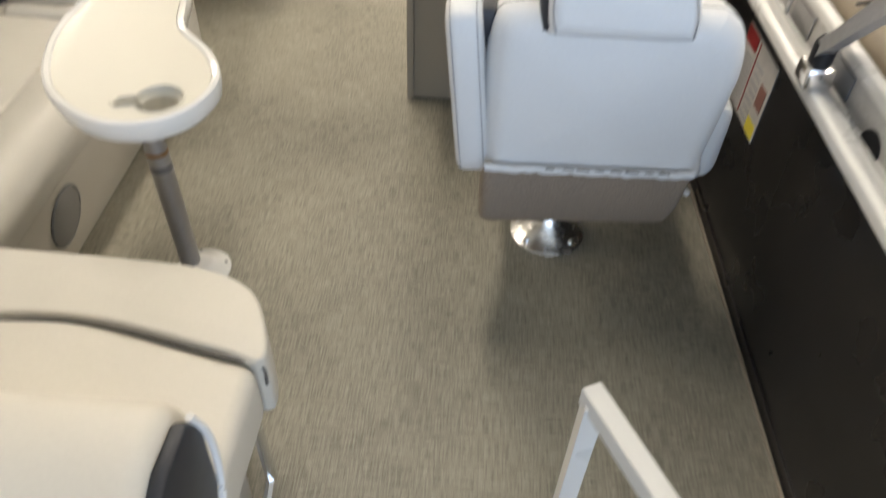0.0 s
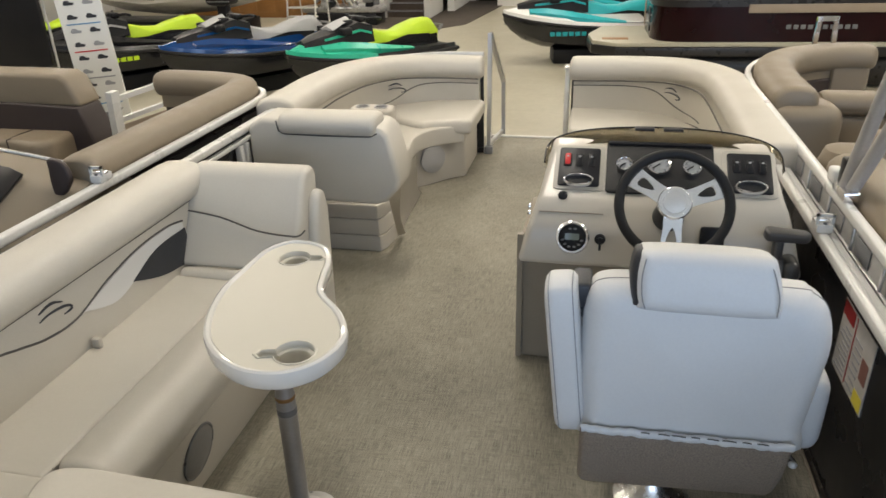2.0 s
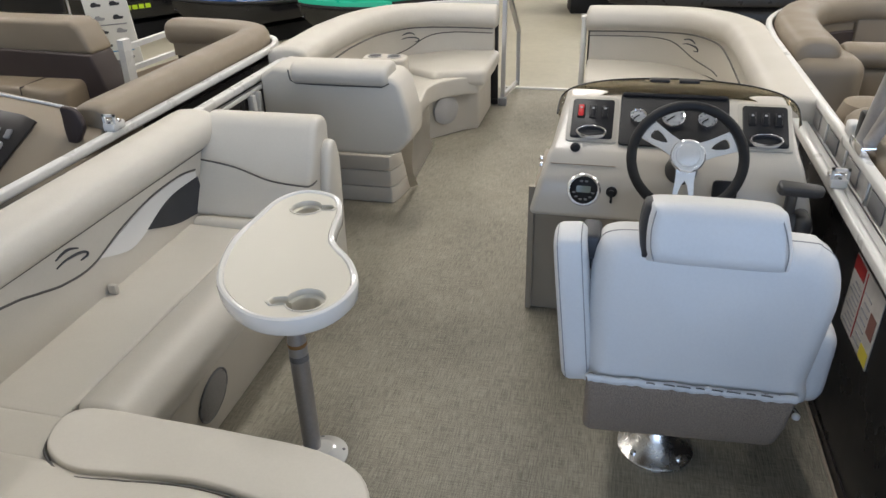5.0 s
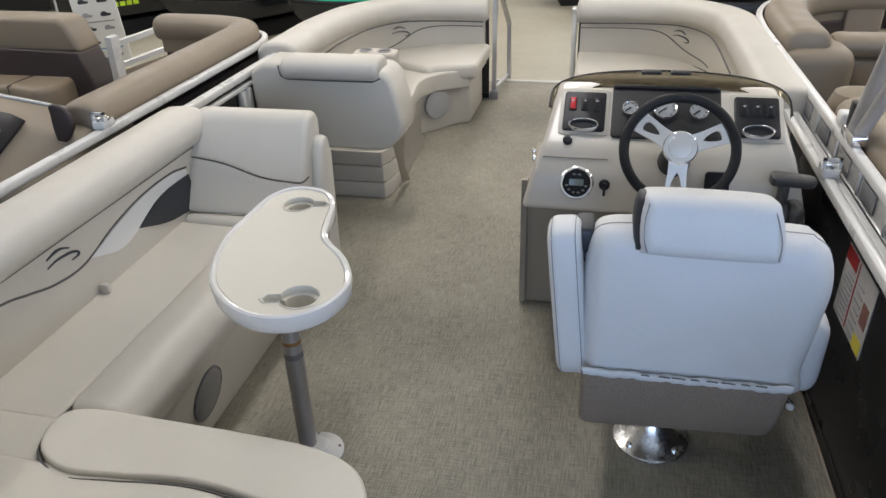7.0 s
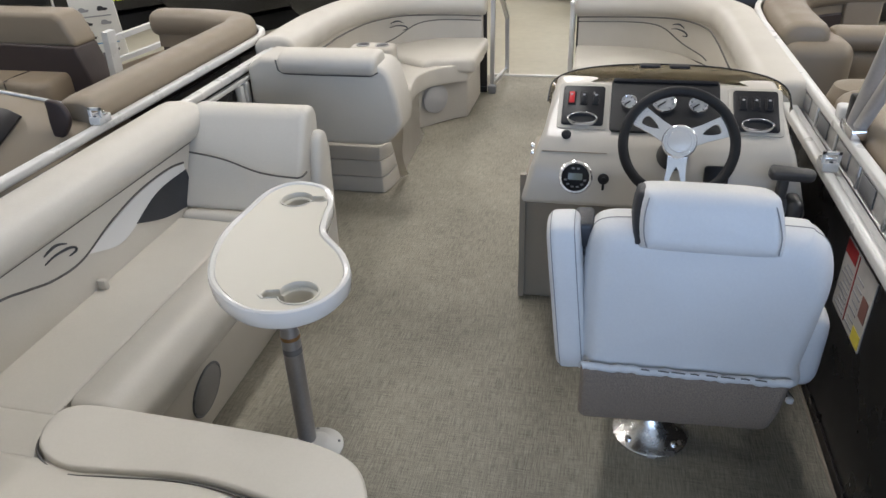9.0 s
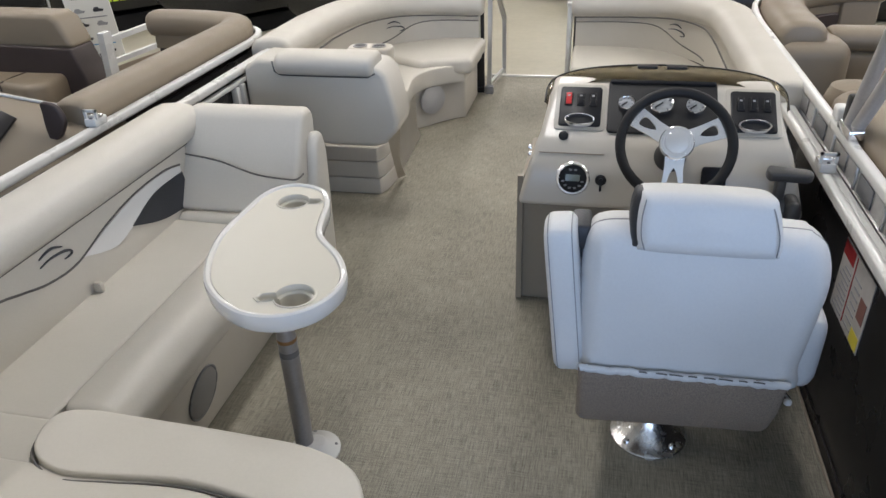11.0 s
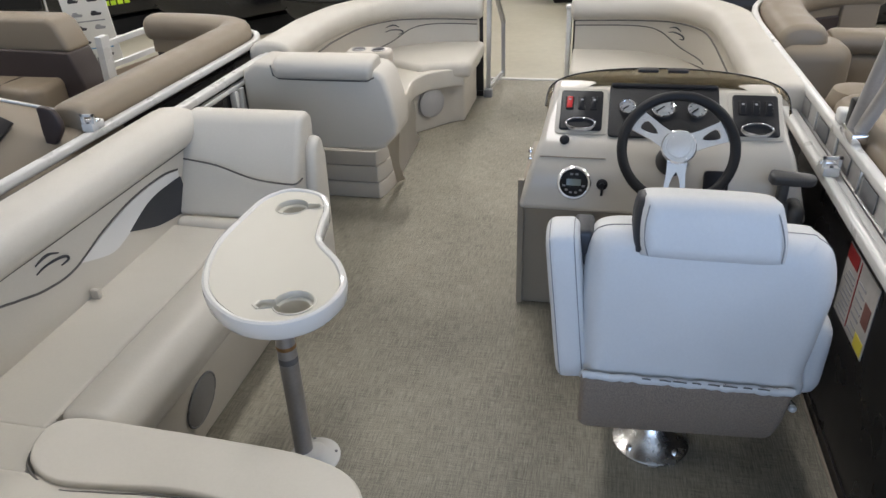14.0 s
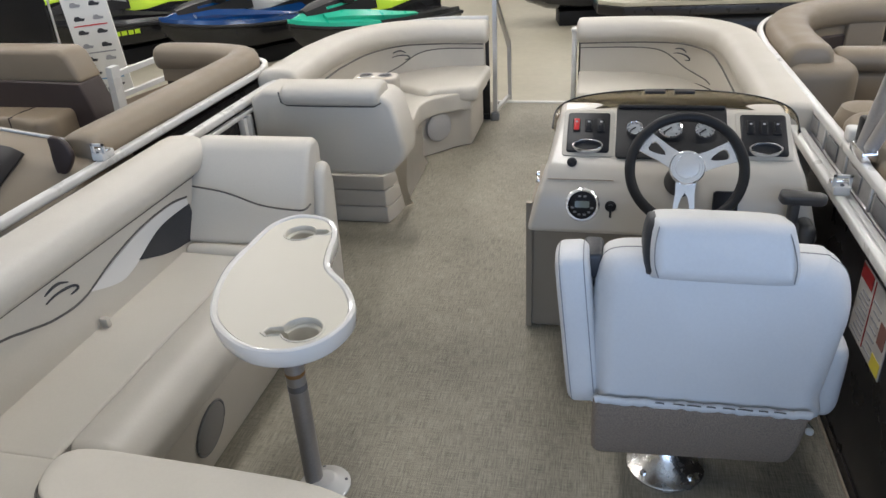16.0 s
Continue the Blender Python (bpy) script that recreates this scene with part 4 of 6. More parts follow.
part("socket", lathe([(0.016, 0.0), (0.016, 0.006), (0.012, 0.011), (0.005, 0.013), (0.001, 0.012)], m=Matrix.Translation((0.365, 2.752, 0.788)) @ pose(0, 0, 0, 50, 0, 0)), BLACK, helm, "black capped socket")
part("groove", tube([(0.29, 2.712, 0.745), (0.50, 2.712, 0.745)], 0.002, 6), GELCOAT_DARK, helm)
for z in (0.70, 0.725):
    part("side_bolt", lathe([(0.009, 0.0), (0.009, 0.008), (0.004, 0.012)], m=Matrix.Translation((0.256, 2.80, z)) @ pose(0, 0, 0, 0, -90, 0), seg=12), CHROME, helm)
part("gimbal", slab(rounded(0.075, 0.09, 0.012), 0.0, 0.02, 0.006, 2, on_face(0.84, 0.115)), BLACK, helm, "black steering bezel")

# smoked windscreen: a low tinted band that leans forward over the top of the console
def screen_line(s):
    """The band at height s from 0 (foot) to 1 (edge)."""
    out = []
    for k in range(33):
        a = math.pi * k / 32
        q = math.sin(a)
        x = 0.685 - (0.386 + 0.012 * s) * math.cos(a)
        y = 2.905 + 0.055 * q ** 0.5 + s * (0.03 + 0.13 * q ** 0.6)
        z = 0.838 + 0.079 * q ** 0.4 + s * (0.004 + 0.008 * q)
        out.append(Vector((x, y, z)))
    return out


bm = bmesh.new()
rows = [[bm.verts.new(p) for p in screen_line(s / 5)] for s in range(6)]
for a, b in zip(rows, rows[1:]):
    for k in range(32):
        bm.faces.new((a[k], a[k + 1], b[k + 1], b[k]))
bmesh.ops.solidify(bm, geom=bm.faces[:], thickness=0.004)
part("windscreen", bm, SMOKE, helm, "low smoked acrylic windscreen")
part("windscreen_edge", tube(screen_line(1.0), 0.0035, 6), BLACK, helm)
for x in (0.63, 0.73):
    part("screen_clip", box(x - 0.035, x + 0.035, 3.08, 3.12, 0.922, 0.934, 0.005), BLACK, helm)

# steering wheel
HUB = Matrix.Translation((0.705, 2.585, 0.842)) @ pose(0, 0, 0, 54, 0, 0)
wheel = part("steering_wheel", tube([HUB @ Vector((0.162 * math.cos(a), 0.162 * math.sin(a), -0.012)) for a in [k * math.pi / 28 for k in range(56)]], 0.0155, 12, closed=True), RUBBER, helm, "black padded wheel rim")
part("hub", lathe([(0.040, -0.03), (0.047, -0.012), (0.051, 0.004), (0.051, 0.012), (0.047, 0.017), (0.043, 0.0175), (0.041, 0.0145), (0.036, 0.0145), (0.033, 0.019), (0.018, 0.0225), (0.001, 0.023)], m=HUB, seg=40), ALU_BRIGHT, wheel, "polished hub")
for a in (145, 24, 268):
    m = HUB @ pose(0, 0, 0, 0, 0, a) @ pose(0, 0, 0, 0, 7, 0)
    spoke = plate_with_holes([(0.02, -0.030), (0.045, -0.028), (0.075, -0.027), (0.150, -0.033), (0.156, -0.024), (0.157, 0.0), (0.156, 0.024), (0.150, 0.033), (0.075, 0.027), (0.045, 0.028), (0.02, 0.030)], [[(0.072, 0.0), (0.085, 0.008), (0.108, 0.015), (0.122, 0.016), (0.128, 0.010), (0.129, 0.0), (0.128, -0.010), (0.122, -0.016), (0.108, -0.015), (0.085, -0.008)]], -0.003, 0.005)
    part("spoke", moved(spoke, m), ALU_BRIGHT, wheel, "brushed metal spoke")
part("column", lathe([(0.05, -0.16), (0.04, -0.05), (0.03, -0.01)], m=HUB), BLACK, wheel)

# throttle on the side of the console
thr = thing("throttle_lever", "dark grey throttle control with short lever", "throttle", at=(1.08, 2.68, 0.55))
part("body", box(1.045, 1.10, 2.60, 2.74, 0.47, 0.66, 0.026, 4), DARK_GREY, thr)
part("pivot", lathe([(0.050, 0.0), (0.050, 0.018), (0.044, 0.026), (0.020, 0.030), (0.001, 0.030)], m=Matrix.Translation((1.047, 2.655, 0.62)) @ pose(0, 0, 0, 0, -90, 0)), DARK_GREY, thr)
part("lever", box(1.015, 1.045, 2.625, 2.665, 0.61, 0.735, 0.010, 3), DARK_GREY, thr)
grip = slab([(-0.065, -0.026), (0.045, -0.022), (0.062, -0.012), (0.062, 0.012), (0.045, 0.022), (-0.065, 0.028), (-0.074, 0.0)], -0.016, 0.016, 0.010, 4, Matrix.Translation((1.055, 2.64, 0.736)) @ pose(0, 0, 0, 10, 3, 0))
part("grip", grip, DARK_GREY, thr)
part("trim_button", box(0.983, 0.989, 2.63, 2.65, 0.728, 0.742, 0.002), GREY, thr)


# ---------------------------------------------------------------- bow lounges
def bow_lounge(sign, x_wall, x_gate, label, with_back):
    """A curved lounge from the side to the bow gate. sign -1: port."""
    t = thing("bow_lounge", label, "lounge seat", "bow lounges", at=(x_wall * 0.7, 4.7, 0))
    s = sign
    y0 = 3.95 if with_back else 3.42
    seat_in = [(s * 0.62, y0), (s * 0.63, 4.45), (s * 0.655, 4.70), (s * 0.61, 4.86), (s * 0.49, 4.97), (x_gate + s * 0.03, 5.02)]
    inner = [(p.x, p.y) for p in smooth_line([(*p, 0) for p in seat_in], 6)]
    outer = [(x_gate + s * 0.02, 5.62), (s * 0.70, 5.58), (s * 0.95, 5.42), (s * 1.1, 5.1), (s * 1.16, 4.6), (s * 1.16, y0)]
    part("seat_cushion", slab(inner + outer, 0.27, 0.385, 0.035, 4), VINYL, t)
    base_in = [(p.x, p.y) for p in smooth_line([(*p, 0) for p in [(s * 0.64, y0), (s * 0.685, 4.55), (s * 0.70, 4.79), (s * 0.60, 4.93), (s * 0.50, 5.05), (x_gate + s * 0.05, 5.11)]], 6)]
    part("base", slab(base_in + [(x_gate + s * 0.05, 5.6), (s * 0.70, 5.56), (s * 0.95, 5.40), (s * 1.1, 5.08), (s * 1.15, 4.6), (s * 1.15, y0)], 0.0, 0.28, 0.012, 2), VINYL_SHELL, t, "moulded beige seat base")
    line = [(x_wall - s * 0.03, y, 0) for y in (y0, 4.1)] + smooth_line([(x_wall - s * 0.03, 4.5, 0), (s * 1.12, 5.0, -0.02), (s * 0.96, 5.38, -0.045), (s * 0.68, 5.55, -0.065), (x_gate + s * 0.03, 5.585, -0.075)], 7)
    part("back_panel", sweep([(u * s, v) for u, v in ((-0.02, 0.42), (0.10, 0.42), (0.075, 0.69), (-0.02, 0.70))], line), VINYL, t)
    part("back_bolster", sweep([(u * s, v) for u, v in oval_profile(0.04, 0.725, 0.115, 0.078)], line, round_end=0.03), VINYL, t)
    return t, line


def inset(line, s, d, z):
    """A line on the face of a lounge back, d metres in from its own line."""
    out = []
    for i, p in enumerate(line):
        a, b = Vector(line[max(i - 1, 0)]), Vector(line[min(i + 1, len(line) - 1)])
        k = (b - a).normalized()
        n = Vector((k.y, -k.x, 0)) * (1 if s < 0 else -1)
        out.append(Vector(p) + n * d + Vector((0, 0, z[i] if isinstance(z, list) else z)))
    return out


port_lounge, line_l = bow_lounge(-1, -1.19, -0.36, "pale beige vinyl bow lounge with cup holder and rolled backrest", True)
star_lounge, line_r = bow_lounge(1, 1.17, 0.25, "pale beige vinyl bow lounge behind the helm console", False)
for t, line, s in ((port_lounge, line_l, -1), (star_lounge, line_r, 1)):
    n = len(line)
    # the shaded fold below the bolster, drawn as a dark tube
    part("back_crease", tube(inset(line, s, 0.090, 0.664), 0.005, 6), PIPING, t)
    zs = [0.50 + 0.135 / (1 + math.exp(-(i - n * 0.53) * 0.6)) for i in range(n)]
    start = int(n * 0.24)
    pts = [Vector(q) for q in inset(line, s, 0.094, zs)][start:]
    part("piping", tube(pts, 0.004, 6), PIPING, t)
    i = int(n * (0.49 if s < 0 else 0.50))
    c = inset(line, s, 0.088, 0.60)[i]
    d = (Vector(line[i + 1]) - Vector(line[i - 1])).normalized()
    wing_mark(t, c, d if s < 0 else -d, (0, 0, 1), 0.165)

# aft end of the port lounge: tall rounded back with a roll and a stepped base
END = [(-1.17, 0.40), (-0.56, 0.388), (-0.50, 0.405), (-0.442, 0.47), (-0.430, 0.52), (-0.448, 0.62), (-0.478, 0.735), (-0.52, 0.775), (-1.10, 0.80), (-1.17, 0.76)]
part("end_panel", along_y(END, 3.545, 3.78, 0.026, 5), VINYL, port_lounge)
part("base_core", slab([(-1.14, 3.87), (-0.68, 3.87), (-0.645, 3.97), (-0.66, 4.2), (-1.14, 4.2)], 0.0, 0.36), GELCOAT_DARK, port_lounge)

part("end_roll", sweep([(u, v) for u, v in oval_profile(0, 0.772, 0.095, 0.055)], [(x, 3.615, 0) for x in (-0.98, -0.8, -0.56)], round_end=0.03), VINYL, port_lounge)
# dark line for the shade where the roll meets the panel
part("end_crease", tube([(-1.02, 3.55, 0.79), (-1.01, 3.542, 0.745), (-0.98, 3.541, 0.730), (-0.8, 3.541, 0.727), (-0.56, 3.541, 0.728), (-0.525, 3.545, 0.745)], 0.0035, 6), PIPING, port_lounge)
for k, (z0, z1, d) in enumerate(((0.0, 0.090, 0.0), (0.0945, 0.186, 0.005), (0.1905, 0.270, 0.010))):
    part("base_step", slab([(-1.15, 3.84 - d), (-0.64 - d * 0.3, 3.84 - d), (-0.618, 3.90), (-0.60, 4.06), (-0.62, 4.2), (-1.15, 4.2)], z0, z1, 0.007, 3), VINYL_SHELL, port_lounge)


def flap(rows, thick):
    """A bent strip of vinyl through rows of two edge points."""
    bm = bmesh.new()
    a = smooth_line([r[0] for r in rows], 5)
    b = smooth_line([r[1] for r in rows], 5)
    vs = [(bm.verts.new(p), bm.verts.new(q)) for p, q in zip(a, b)]
    for (p, q), (r, t) in zip(vs, vs[1:]):
        bm.faces.new((p, q, t, r))
    bmesh.ops.solidify(bm, geom=bm.faces[:], thickness=thick)
    return bm


part("trailing_strap", flap([((-0.58, 3.80, 0.40), (-0.50, 3.83, 0.42)), ((-0.578, 3.84, 0.30), (-0.528, 3.89, 0.32)), ((-0.585, 3.92, 0.17), (-0.555, 3.95, 0.18)), ((-0.590, 3.99, 0.05), (-0.562, 4.03, 0.06)), ((-0.595, 4.03, 0.012), (-0.560, 4.075, 0.015))], 0.008), VINYL, port_lounge, "loose vinyl flap", 70)
part("skirt", flap([((-0.60, 3.95, 0.34), (-0.61, 4.55, 0.32)), ((-0.597, 4.02, 0.22), (-0.625, 4.62, 0.20)), ((-0.60, 4.08, 0.10), (-0.64, 4.66, 0.09)), ((-0.60, 4.10, 0.01), (-0.63, 4.72, 0.01))], 0.006), VINYL, port_lounge, "hanging vinyl skirt under the seat", 70)
cupb = part("cup_holder", slab([(-0.775 + x, 4.27 + y) for x, y in rounded(0.25, 0.15, 0.05)], 0.37, 0.685, 0.018, 3), GELCOAT, port_lounge, "cream cup holder console")
for x in (-0.830, -0.722):
    part("cup_ring", tube([(x + 0.036 * math.cos(a), 4.265 + 0.036 * math.sin(a), 0.687) for a in [k * math.pi / 12 for k in range(24)]], 0.004, 6, closed=True), ALU_GREY, cupb)
    part("cup_bottom", lathe([(0.035, 0.684), (0.035, 0.6865), (0.001, 0.6865)], (x, 4.265, 0)), BLACK, cupb)
part("bow_cushion", slab([(-0.655, 4.90), (-0.60, 4.955), (-0.48, 4.985), (-0.345, 5.01), (-0.345, 5.6), (-0.70, 5.56), (-0.95, 5.40), (-1.04, 5.15), (-0.80, 4.98)], 0.32, 0.425, 0.034, 4), VINYL, port_lounge)
sm = Matrix.Translation((-0.594, 4.918, 0.182)) @ pose(0, 0, 0, 0, 90, -42)
part("speaker", lathe([(0.095, 0.0), (0.095, 0.012), (0.08, 0.02)], m=sm), GRILLE_PALE, port_lounge, "round grey speaker grille")

# bow gate: tall post with a leaning handrail at the port side, a white edge plate at starboard
bow_gate = thing("bow_gate", "bright metal bow gate standing open", "boat gate", at=(-0.34, 5.68, 0))
part("gate_post", bar([(-0.335, 5.68, 0.0), (-0.325, 5.68, 0.86)], 0.03, 0.03), ALU, bow_gate)
part("gate_frame", bar([(-0.325, 5.70, 0.86), (-0.278, 6.06, 0.46), (-0.275, 6.07, 0.05)], 0.028, 0.028), ALU, bow_gate)
part("gate_rail", bar([(-0.33, 5.70, 0.06), (-0.285, 6.06, 0.06)], 0.026, 0.026), ALU, bow_gate)
part("foot_block", box(-0.36, -0.30, 5.62, 5.67, 0.0, 0.06, 0.008), GREY, bow_gate)
edge = thing("bow_post", "white edge plate of the bow opening", "boat post", at=(0.235, 5.66, 0))
part("plate", box(0.215, 0.25, 5.61, 5.70, 0.0, 0.64, 0.01), ALU_WHITE, edge)
part("cap", box(0.21, 0.255, 5.605, 5.705, 0.638, 0.66, 0.006), ALU_WHITE, edge)
solid("trim", box(-0.40, 0.30, 6.09, 6.125, -0.01, 0.012, 0.004), ALU_WHITE, "white sill strip across the bow opening", "deck trim", "structure")


# ---------------------------------------------------------------- neighbouring boats
def far_deck(parent, x0, x1, y0, y1):
    out = [(x0, y0), (x1, y0), (x1, y1 - 0.5), (x1 - 0.35, y1 - 0.08), (x1 - 0.7, y1), (x0 + 0.7, y1), (x0 + 0.35, y1 - 0.08), (x0, y1 - 0.5)]
    part("deck", slab(out, -0.05, 0.0), CARPET_TAN, parent)
    part("deck_edge", slab(out, -0.14, -0.052, 0.008), ALU, parent)
    for x in (x0 + 0.4, x1 - 0.4):
        part("stand", box(x - 0.15, x + 0.15, y0 + 0.5, y0 + 0.7, GROUND_Z, -0.66, 0.01), GREY, parent)
        part("stand", box(x - 0.15, x + 0.15, y1 - 1.7, y1 - 1.5, GROUND_Z, -0.66, 0.01), GREY, parent)
        part("float", tube([(x, y0, -0.43), (x, y1 - 0.7, -0.43), (x, y1 - 0.35, -0.36)], 0.3, 18), ALU_SHEET, parent)


CARPET_TAN = material("tan_marine_carpet", (0.20, 0.165, 0.12), 0.9, bump=0.5, bump_scale=300, grain=0.12, grain_scale=200)
boat_r = thing("pontoon_boat", "silver pontoon boat with tan and brown vinyl lounges", "pontoon boat", "pontoon boats", at=(2.5, 2.5, GROUND_Z))
far_deck(boat_r, 1.245, 3.75, -0.4, 5.85)
RL = [(1.245, y, 0) for y in (0.2, 2.0, 4.0)] + smooth_line([(1.245, 4.5, 0), (1.29, 4.93, 0), (1.45, 5.28, 0), (1.75, 5.50, 0), (2.12, 5.56, 0)], 6)
part("side_panel", sweep([(-0.006, 0.02), (0.006, 0.02), (0.006, 0.775), (-0.006, 0.775)], RL), ALU_SHEET, boat_r, "bare aluminium side panel")
part("top_rail", sweep([(u, v + 0.785) for u, v in rounded(0.032, 0.032, 0.008, 3)], RL), ALU_WHITE, boat_r)
part("mid_rail", sweep([(u - 0.004, v + 0.69) for u, v in rounded(0.02, 0.012, 0.004, 3)], RL), ALU, boat_r)
for k in range(11):
    y = 1.95 + 0.27 * k
    part("panel_slot", box(1.2335, 1.2385, y, y + 0.13, 0.703, 0.762, 0.002), (GREY, ALU_GREY)[k % 2], boat_r, "dark slot in the panel")
    part("panel_upright", box(1.2325, 1.2385, y + 0.155, y + 0.172, 0.60, 0.768, 0.002), ALU, boat_r)
part("panel_hole", lathe([(0.042, 0.0), (0.042, 0.004), (0.036, 0.005), (0.001, 0.004)], m=Matrix.Translation((1.2385, 1.80, 0.69)) @ pose(0, 0, 0, 0, -90, 0)), RUBBER, boat_r, "black rubber plug")
part("side_bolster", sweep([(u, v) for u, v in oval_profile(0.13, 0.775, 0.105, 0.075)], [(1.245, 0.8, 0), (1.245, 2.0, 0), (1.245, 3.14, 0)], round_end=0.05), TAN, boat_r)
part("bolster_seam", tube([(1.275, 2.15, 0.835), (1.37, 2.15, 0.852), (1.46, 2.15, 0.83), (1.482, 2.15, 0.78)], 0.004, 6), BROWN, boat_r)
BR = [(1.245, y, 0) for y in (4.18, 4.35)] + [q for q in RL[3:] if q[0] < 2.06]
part("bow_bolster", sweep([(u, v) for u, v in oval_profile(0.135, 0.785, 0.11, 0.08)], BR, round_end=0.05), TAN, boat_r)
part("bow_back", sweep([(0.06, 0.40), (0.20, 0.40), (0.205, 0.74), (0.06, 0.76)], BR), TAN, boat_r)
part("bow_inlay", sweep([(0.19, 0.42), (0.212, 0.42), (0.216, 0.66), (0.20, 0.675)], [q for q in BR if 1.25 < q[0] < 1.92], round_end=0.02), BROWN, boat_r, "brown vinyl back panel")
part("bow_back_tan", sweep([(0.07, 0.30), (0.235, 0.30), (0.225, 0.82), (0.20, 0.85), (0.07, 0.85)], [q for q in BR if q[0] > 1.80], round_end=0.02), TAN, boat_r)
part("bow_seat", slab([(1.4, 4.3), (1.9, 4.3), (1.9, 4.8), (2.05, 5.0), (2.25, 5.05), (2.25, 5.45), (1.65, 5.35), (1.4, 4.95)], 0.0, 0.46, 0.03, 3), TAN, boat_r)
part("seat_end", box(1.275, 1.60, 4.08, 4.44, 0.0, 0.782, 0.075, 6), TAN, boat_r)
part("seat_roll", sweep([(u, v) for u, v in oval_profile(0, 0.750, 0.085, 0.058)], [(x, 4.33, 0) for x in (1.57, 1.8, 2.05)], round_end=0.04), TAN, boat_r)
part("seat_front", box(1.42, 2.08, 4.26, 4.42, 0.0, 0.70, 0.03, 3), TAN, boat_r)
part("side_seat", box(1.38, 1.9, 0.8, 3.1, 0.0, 0.46, 0.04, 3), BROWN, boat_r)
part("corner_pad", lathe([(0.10, 0.40), (0.115, 0.5), (0.115, 0.76), (0.09, 0.83), (0.02, 0.85)], (1.38, 3.26, 0)), TAN, boat_r)
part("back_board", along_x([(3.54, 0.40), (3.66, 0.40), (3.70, 0.80), (3.58, 0.80)], 1.58, 2.6, 0.03, 3), TAN_PALE, boat_r)
part("back_board_trim", box(1.60, 2.58, 3.52, 3.68, 0.0, 0.40, 0.01), BROWN, boat_r)

for q in (2.36, 2.57):
    part("gate_post", bar([(q, 5.2, 0.0), (q, 5.2, 0.90 - (q - 2.36) * 0.35)], 0.035, 0.035), ALU_WHITE, boat_r)
for z in (0.88, 0.78, 0.66, 0.10):
    part("gate_rail", bar([(2.36, 5.2, z), (2.57, 5.2, z - 0.075)], 0.026, 0.026), ALU_WHITE, boat_r)
part("grab_rail", bar([(1.78, 5.62, 0.55), (1.80, 5.62, 0.98), (1.90, 5.64, 0.98), (1.93, 5.64, 0.55)], 0.026, 0.026), CHROME, boat_r, "bright grab rail")

# folded canopy tubes of that boat
TUBE_PALE = material("pale_grey_tube", (0.46, 0.44, 0.42), 0.4, 0.35, blotch=0.1, grain=0.05, grain_scale=120)
can = thing("canopy_frame", "folded grey tube canopy frame clamped to a boat rail", "canopy frame", at=(1.25, 2.85, 0.80))
for pth in ([(1.25, 2.85, 0.83), (1.25, 2.70, 1.169), (1.26, 2.36, 1.90)], [(1.262, 2.82, 0.83), (1.255, 2.581, 1.124), (1.26, 1.97, 1.80)]):
    part("canopy_tube", tube(pth, 0.021, 12), TUBE_PALE, can)
part("tube_joint", box(1.232, 1.278, 2.83, 2.89, 0.83, 0.92, 0.01), BLACK, can)
part("hinge", moved(lathe([(0.018, -0.026), (0.022, -0.02), (0.022, 0.02), (0.018, 0.026)], seg=18), Matrix.Translation((1.262, 2.46, 1.335)) @ pose(0, 0, 0, 0, 90, 0)), VINYL_WHITE, can, "white plastic hinge")
part("mount", box(1.225, 1.275, 2.77, 2.90, 0.80, 0.835, 0.008), CHROME, can)
part("clip", box(1.235, 1.275, 2.95, 3.01, 0.80, 0.85, 0.012, 3), VINYL_WHITE, can, "white plastic clip")
own = thing("canopy_frame", "folded grey tube canopy frame clamped to the white fence rail", "canopy frame", at=(1.195, 2.0, 0.76))
part("canopy_tube", bar([(1.165, 2.0, 0.80), (1.18, 1.80, 1.02), (1.24, 1.45, 1.45)], 0.03, 0.03), ALU_GREY, own)
part("canopy_tube", bar([(1.195, 2.03, 0.80), (1.222, 1.85, 1.05), (1.30, 1.52, 1.52)], 0.026, 0.026), ALU_GREY, own)
part("tube_joint", lathe([(0.022, 0.76), (0.025, 0.775), (0.025, 0.815), (0.015, 0.83)], (1.172, 2.0, 0), seg=16), BLACK, own)
part("mount", box(1.14, 1.20, 1.96, 2.03, 0.722, 0.77, 0.008), CHROME, own)

boat_l = thing("pontoon_boat", "pontoon boat with tan vinyl lounges beside the bench", "pontoon boat", "pontoon boats", at=(-2.6, 2.2, GROUND_Z))
far_deck(boat_l, -3.9, -1.36, -0.4, 4.75)
LL = [(-1.345, y, 0) for y in (0.4, 2.0, 3.2)] + smooth_line([(-1.345, 3.85, 0), (-1.36, 4.12, 0), (-1.46, 4.29, 0), (-1.72, 4.39, 0), (-2.04, 4.42, 0)], 6)
part("side_panel", sweep([(-0.006, 0.02), (0.006, 0.02), (0.006, 0.72), (-0.006, 0.72)], LL), PANEL_BLACK, boat_l)
part("top_rail", sweep([(u, v + 0.76) for u, v in rounded(0.034, 0.034, 0.008, 3)], LL), ALU_WHITE, boat_l)
LB = [(-1.345, 2.76, 0), (-1.345, 2.85, 0)] + [q for q in LL if q[1] > 2.95]
part("bow_bolster", sweep([(u, v) for u, v in oval_profile(-0.112, 0.785, 0.088, 0.075)], LB, round_end=0.05), TAN, boat_l)
part("bow_back", sweep([(-0.17, 0.42), (-0.06, 0.42), (-0.06, 0.75), (-0.16, 0.72)], LB), BROWN, boat_l, "brown vinyl back panel")
